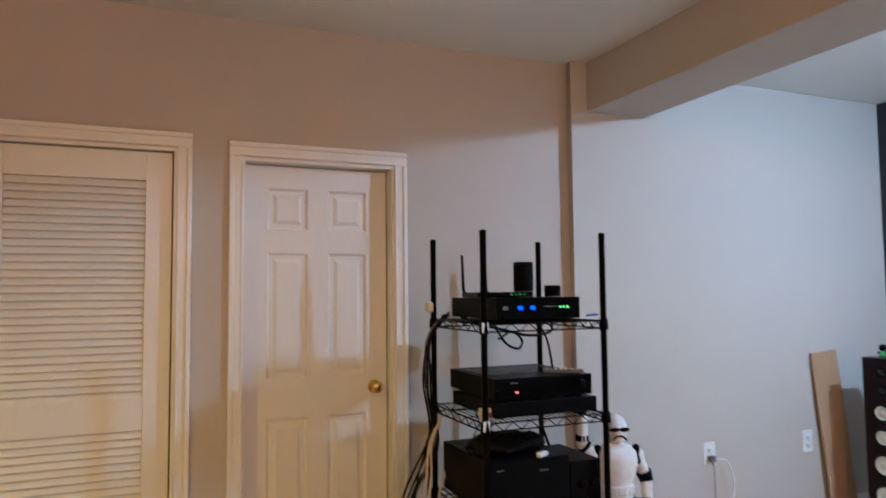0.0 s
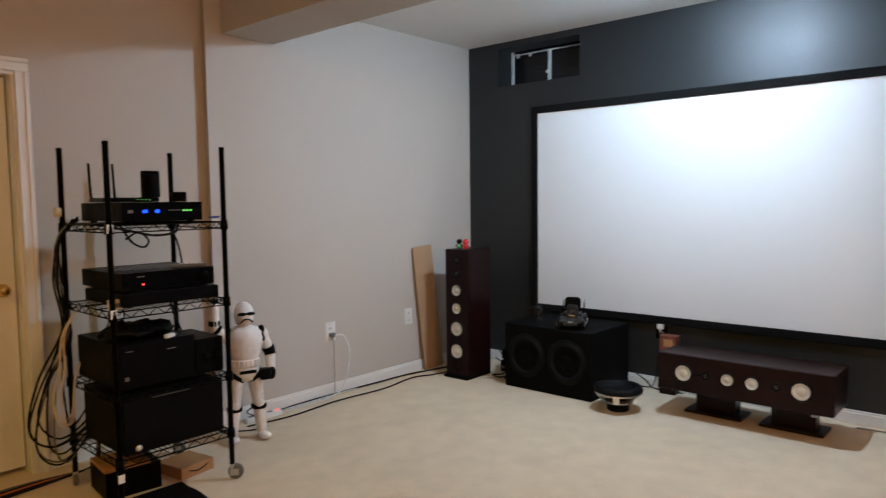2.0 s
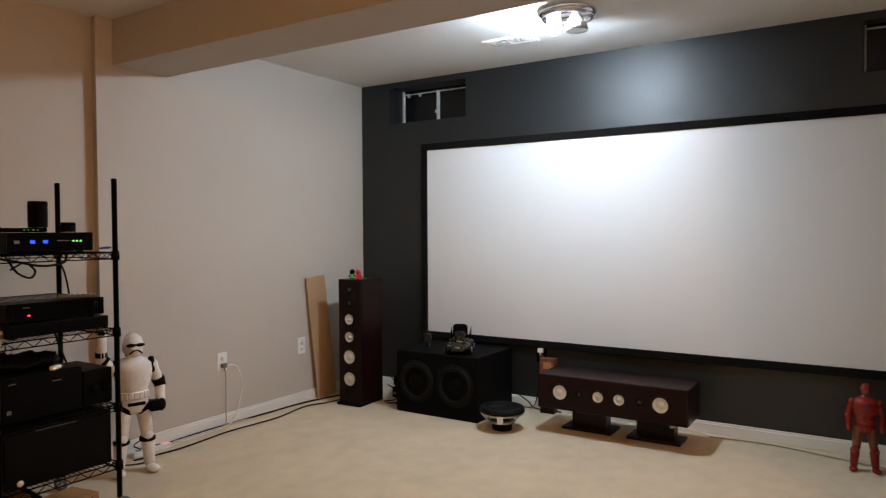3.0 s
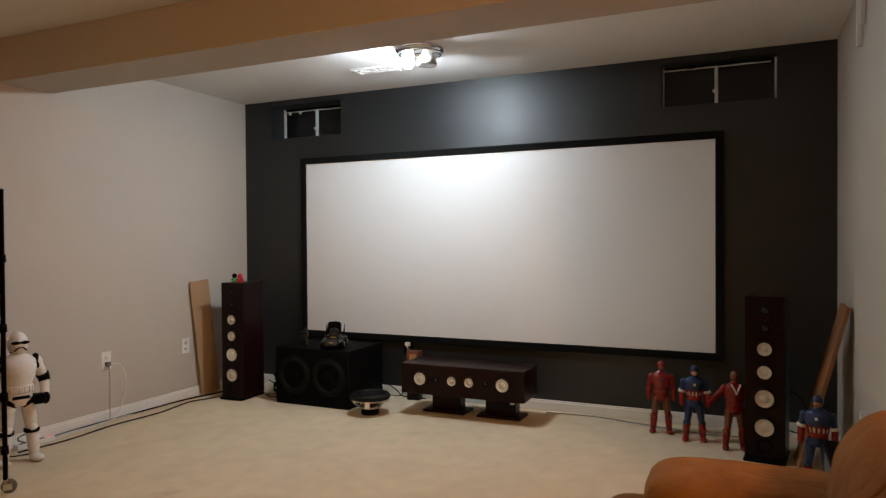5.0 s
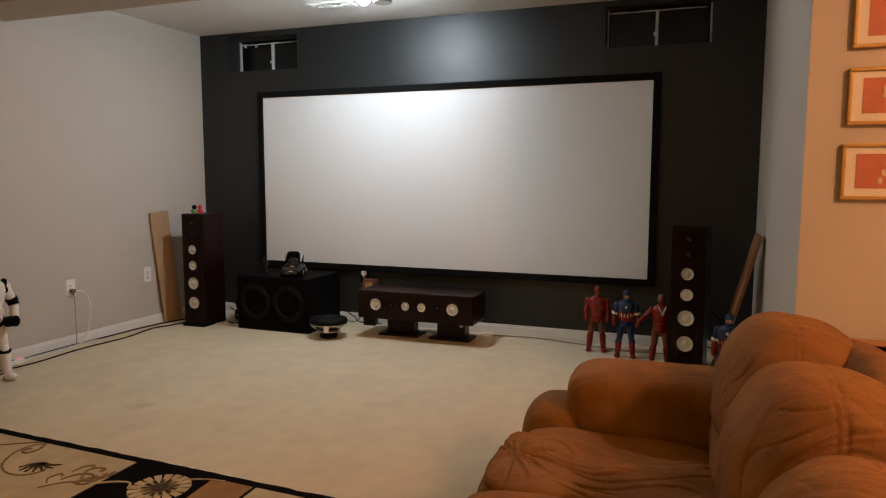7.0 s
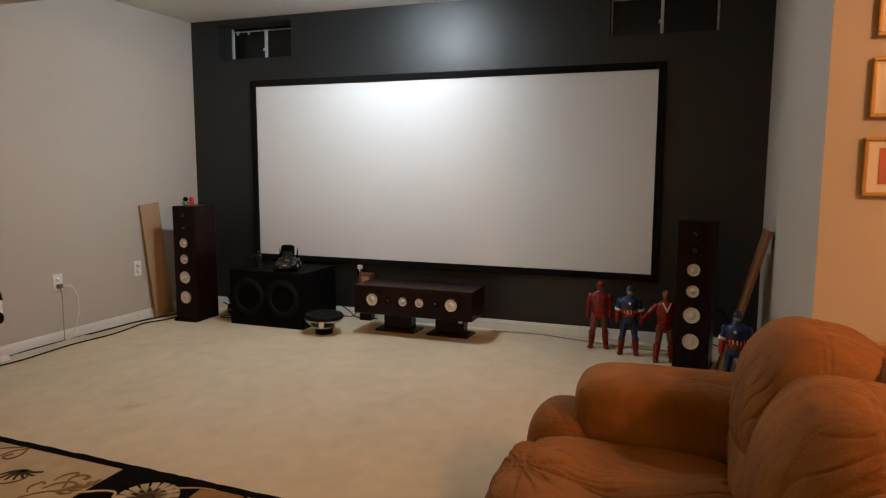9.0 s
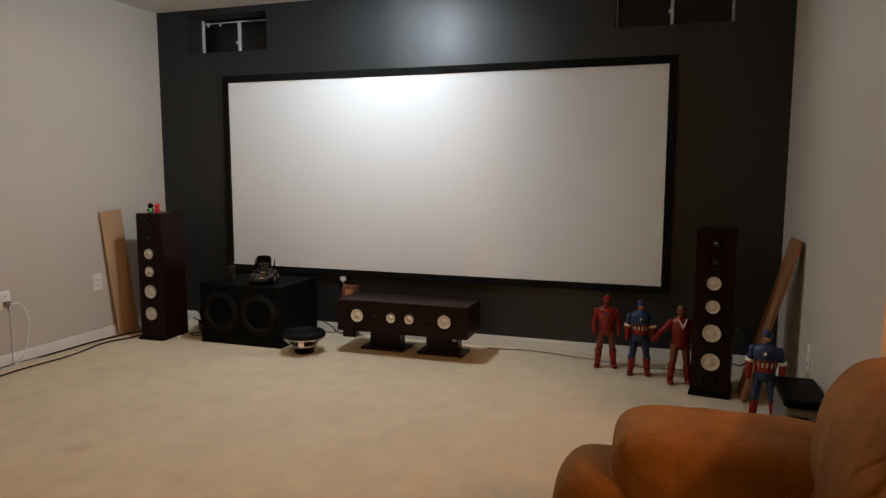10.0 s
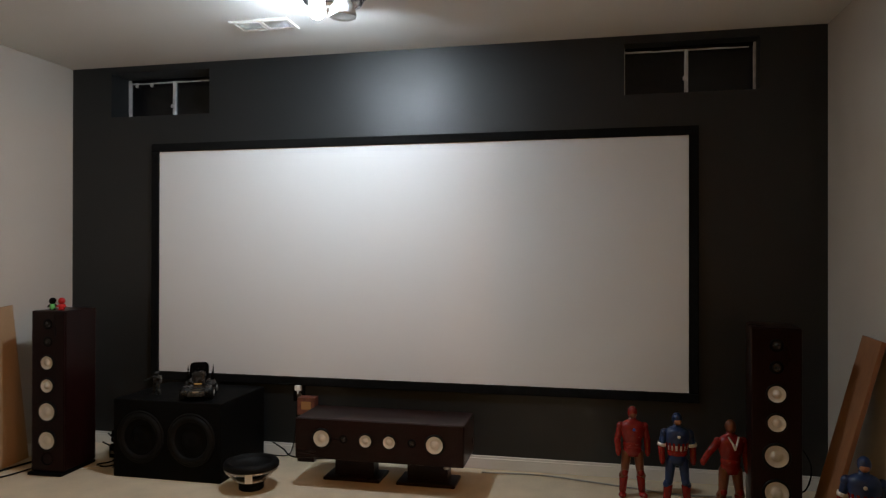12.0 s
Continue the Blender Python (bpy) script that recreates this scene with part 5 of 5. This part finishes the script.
    def flower(cx, cy, r, petals, material, core):
        for k in range(petals):
            a = 6.283 * k / petals + 0.1
            stroke([(cx + r * 0.35 * math.cos(a), cy + r * 0.35 * math.sin(a)), (cx + r * 0.75 * math.cos(a), cy + r * 0.75 * math.sin(a)), (cx + r * math.cos(a), cy + r * math.sin(a))],
                   (r * 0.09, r * 0.13), 0.0165, material, "petal")
        bm = bmesh.new()
        lathe(bm, [(0, 0.0175), (r * 0.30, 0.0170), (r * 0.34, 0.013)], pose(cx, cy, 0), 18)
        part("flower_centre", bm, core, s)

    flower(1.375, 1.050, 0.125, 17, RUGC, RUGD)
    flower(1.375, 1.050, 0.078, 13, RUGT, RUGD)
    flower(0.50, 2.15, 0.13, 15, RUGD, RUGT)
    stroke([(1.53, 1.92), (1.47, 1.96), (1.38, 1.95), (1.28, 1.88), (1.23, 1.78), (1.24, 1.69), (1.30, 1.65), (1.35, 1.68)], (0.006, 0.007), 0.017, RUGB2)
    stroke([(1.53, 1.92), (1.46, 1.885), (1.41, 1.90), (1.42, 1.94), (1.46, 1.93)], (0.006, 0.010), 0.0172, RUGB2)
    stroke([(1.36, 2.28), (1.43, 2.11), (1.49, 2.02), (1.53, 1.95)], (0.005, 0.006), 0.017, RUGB2)
    for k in range(7):
        a = 2.2 + 0.42 * k
        stroke([(1.36, 1.72), (1.36 + 0.05 * math.cos(a), 1.72 + 0.05 * math.sin(a)), (1.36 + 0.10 * math.cos(a + 0.2), 1.72 + 0.09 * math.sin(a + 0.2))], (0.010, 0.003), 0.0175, RUGD, "petal")
    stroke([(1.18, 1.52), (1.25, 1.47), (1.30, 1.40), (1.36, 1.36), (1.42, 1.345)], (0.004, 0.012), 0.017, RUGS)
    stroke([(1.27, 1.50), (1.33, 1.48), (1.36, 1.43), (1.34, 1.39), (1.31, 1.41)], (0.006, 0.012), 0.0172, RUGS)
    stroke([(1.30, 1.42), (1.38, 1.47), (1.42, 1.45), (1.42, 1.41), (1.39, 1.41)], (0.007, 0.012), 0.0174, RUGS)
    stroke([(1.34, 1.52), (1.40, 1.52), (1.43, 1.49), (1.41, 1.47)], (0.005, 0.010), 0.0172, RUGS)
    stroke([(1.22, 1.52), (1.26, 1.56), (1.31, 1.55), (1.30, 1.52)], (0.005, 0.010), 0.0172, RUGS)
    for k in range(4):
        stroke([(1.28 + 0.035 * k, 1.43 - 0.02 * k), (1.27 + 0.035 * k, 1.385 - 0.015 * k), (1.29 + 0.035 * k, 1.355 - 0.008 * k)], (0.010, 0.003), 0.0176, RUGS, "petal")
    stroke([(1.30, 1.34), (1.35, 1.26), (1.36, 1.20), (1.32, 1.17)], (0.012, 0.006), 0.0165, RUGC)
    stroke([(1.48, 1.00), (1.515, 0.92), (1.53, 0.84)], (0.006, 0.002), 0.0172, RUGC)
    curl(0.75, 1.85, 0.20, 1.0, 1.3, (0.014, 0.006), RUGD)
    curl(0.35, 1.65, 0.16, 2.4, -1.2, (0.014, 0.006), RUGD)
    stroke([(1.1, 2.7), (0.9, 2.5), (0.7, 2.45), (0.45, 2.6)], (0.010, 0.006), 0.017, RUGD)


rug()


# ---- pictures and cabinet on the side ----
def picture(y, z, seed, label):
    s = thing("framed_picture", pose(PICW, y, z), label, "picture", "framed pictures in a column")
    w, h, b = 0.150, 0.112, 0.015
    for r in ((-w, w, h - b, h), (-w, w, -h, -h + b), (-w, -w + b, -h + b, h - b), (w - b, w, -h + b, h - b)):
        bm = bmesh.new()
        box(bm, -0.026, -0.001, *r, 0.004)
        part("frame_rail", bm, GOLD, s, "narrow gilt rail")
    bm = bmesh.new()
    box(bm, -0.014, -0.004, -w + b, w - b, -h + b, h - b)
    part("mat_board", bm, MATB, s, "cream mat board")
    block("print", s, CORAL, -0.0158, -0.0142, -w + 0.062, w - 0.052, -h + 0.045, h - 0.042, 0, "coral red print")
    rnd = random.Random(seed)
    bm = bmesh.new()
    for k in range(9):
        ball(bm, (0, rnd.uniform(-0.026, 0.026), rnd.uniform(-0.036, 0.036)), 0.0016, rnd.uniform(0.006, 0.014), rnd.uniform(0.008, 0.016), seg=10)
    bmesh.ops.transform(bm, matrix=pose(-0.0165, 0.0, -0.002), verts=bm.verts[:])
    part("ornament", bm, CREAM, s, "pale carved ornament")


picture(-1.684, 1.330, 1, "small gilt-framed coral print with a pale ornament, lowest of a column")
picture(-1.692, 1.626, 2, "small gilt-framed coral print with a pale ornament, middle of a column")
picture(-1.697, 1.925, 3, "small gilt-framed coral print with a pale ornament, top of a column")

cab = thing("black_panel", pose(2.384, -1.575, 0), "black padded panel with a thin wooden top rail, against the wall", "panel")
block("pad", cab, BLACKTEX, -0.05, 0.0, -1.25, 0.0, 0.02, 0.636, 0.008)
block("top_rail", cab, CARDO, -0.054, 0.0, -1.252, 0.003, 0.6365, 0.652, 0.003, "thin brown wooden rail")
block("foot_rail", cab, BLACKPL, -0.052, 0.0, -1.252, 0.002, 0.0, 0.0195, 0.002)
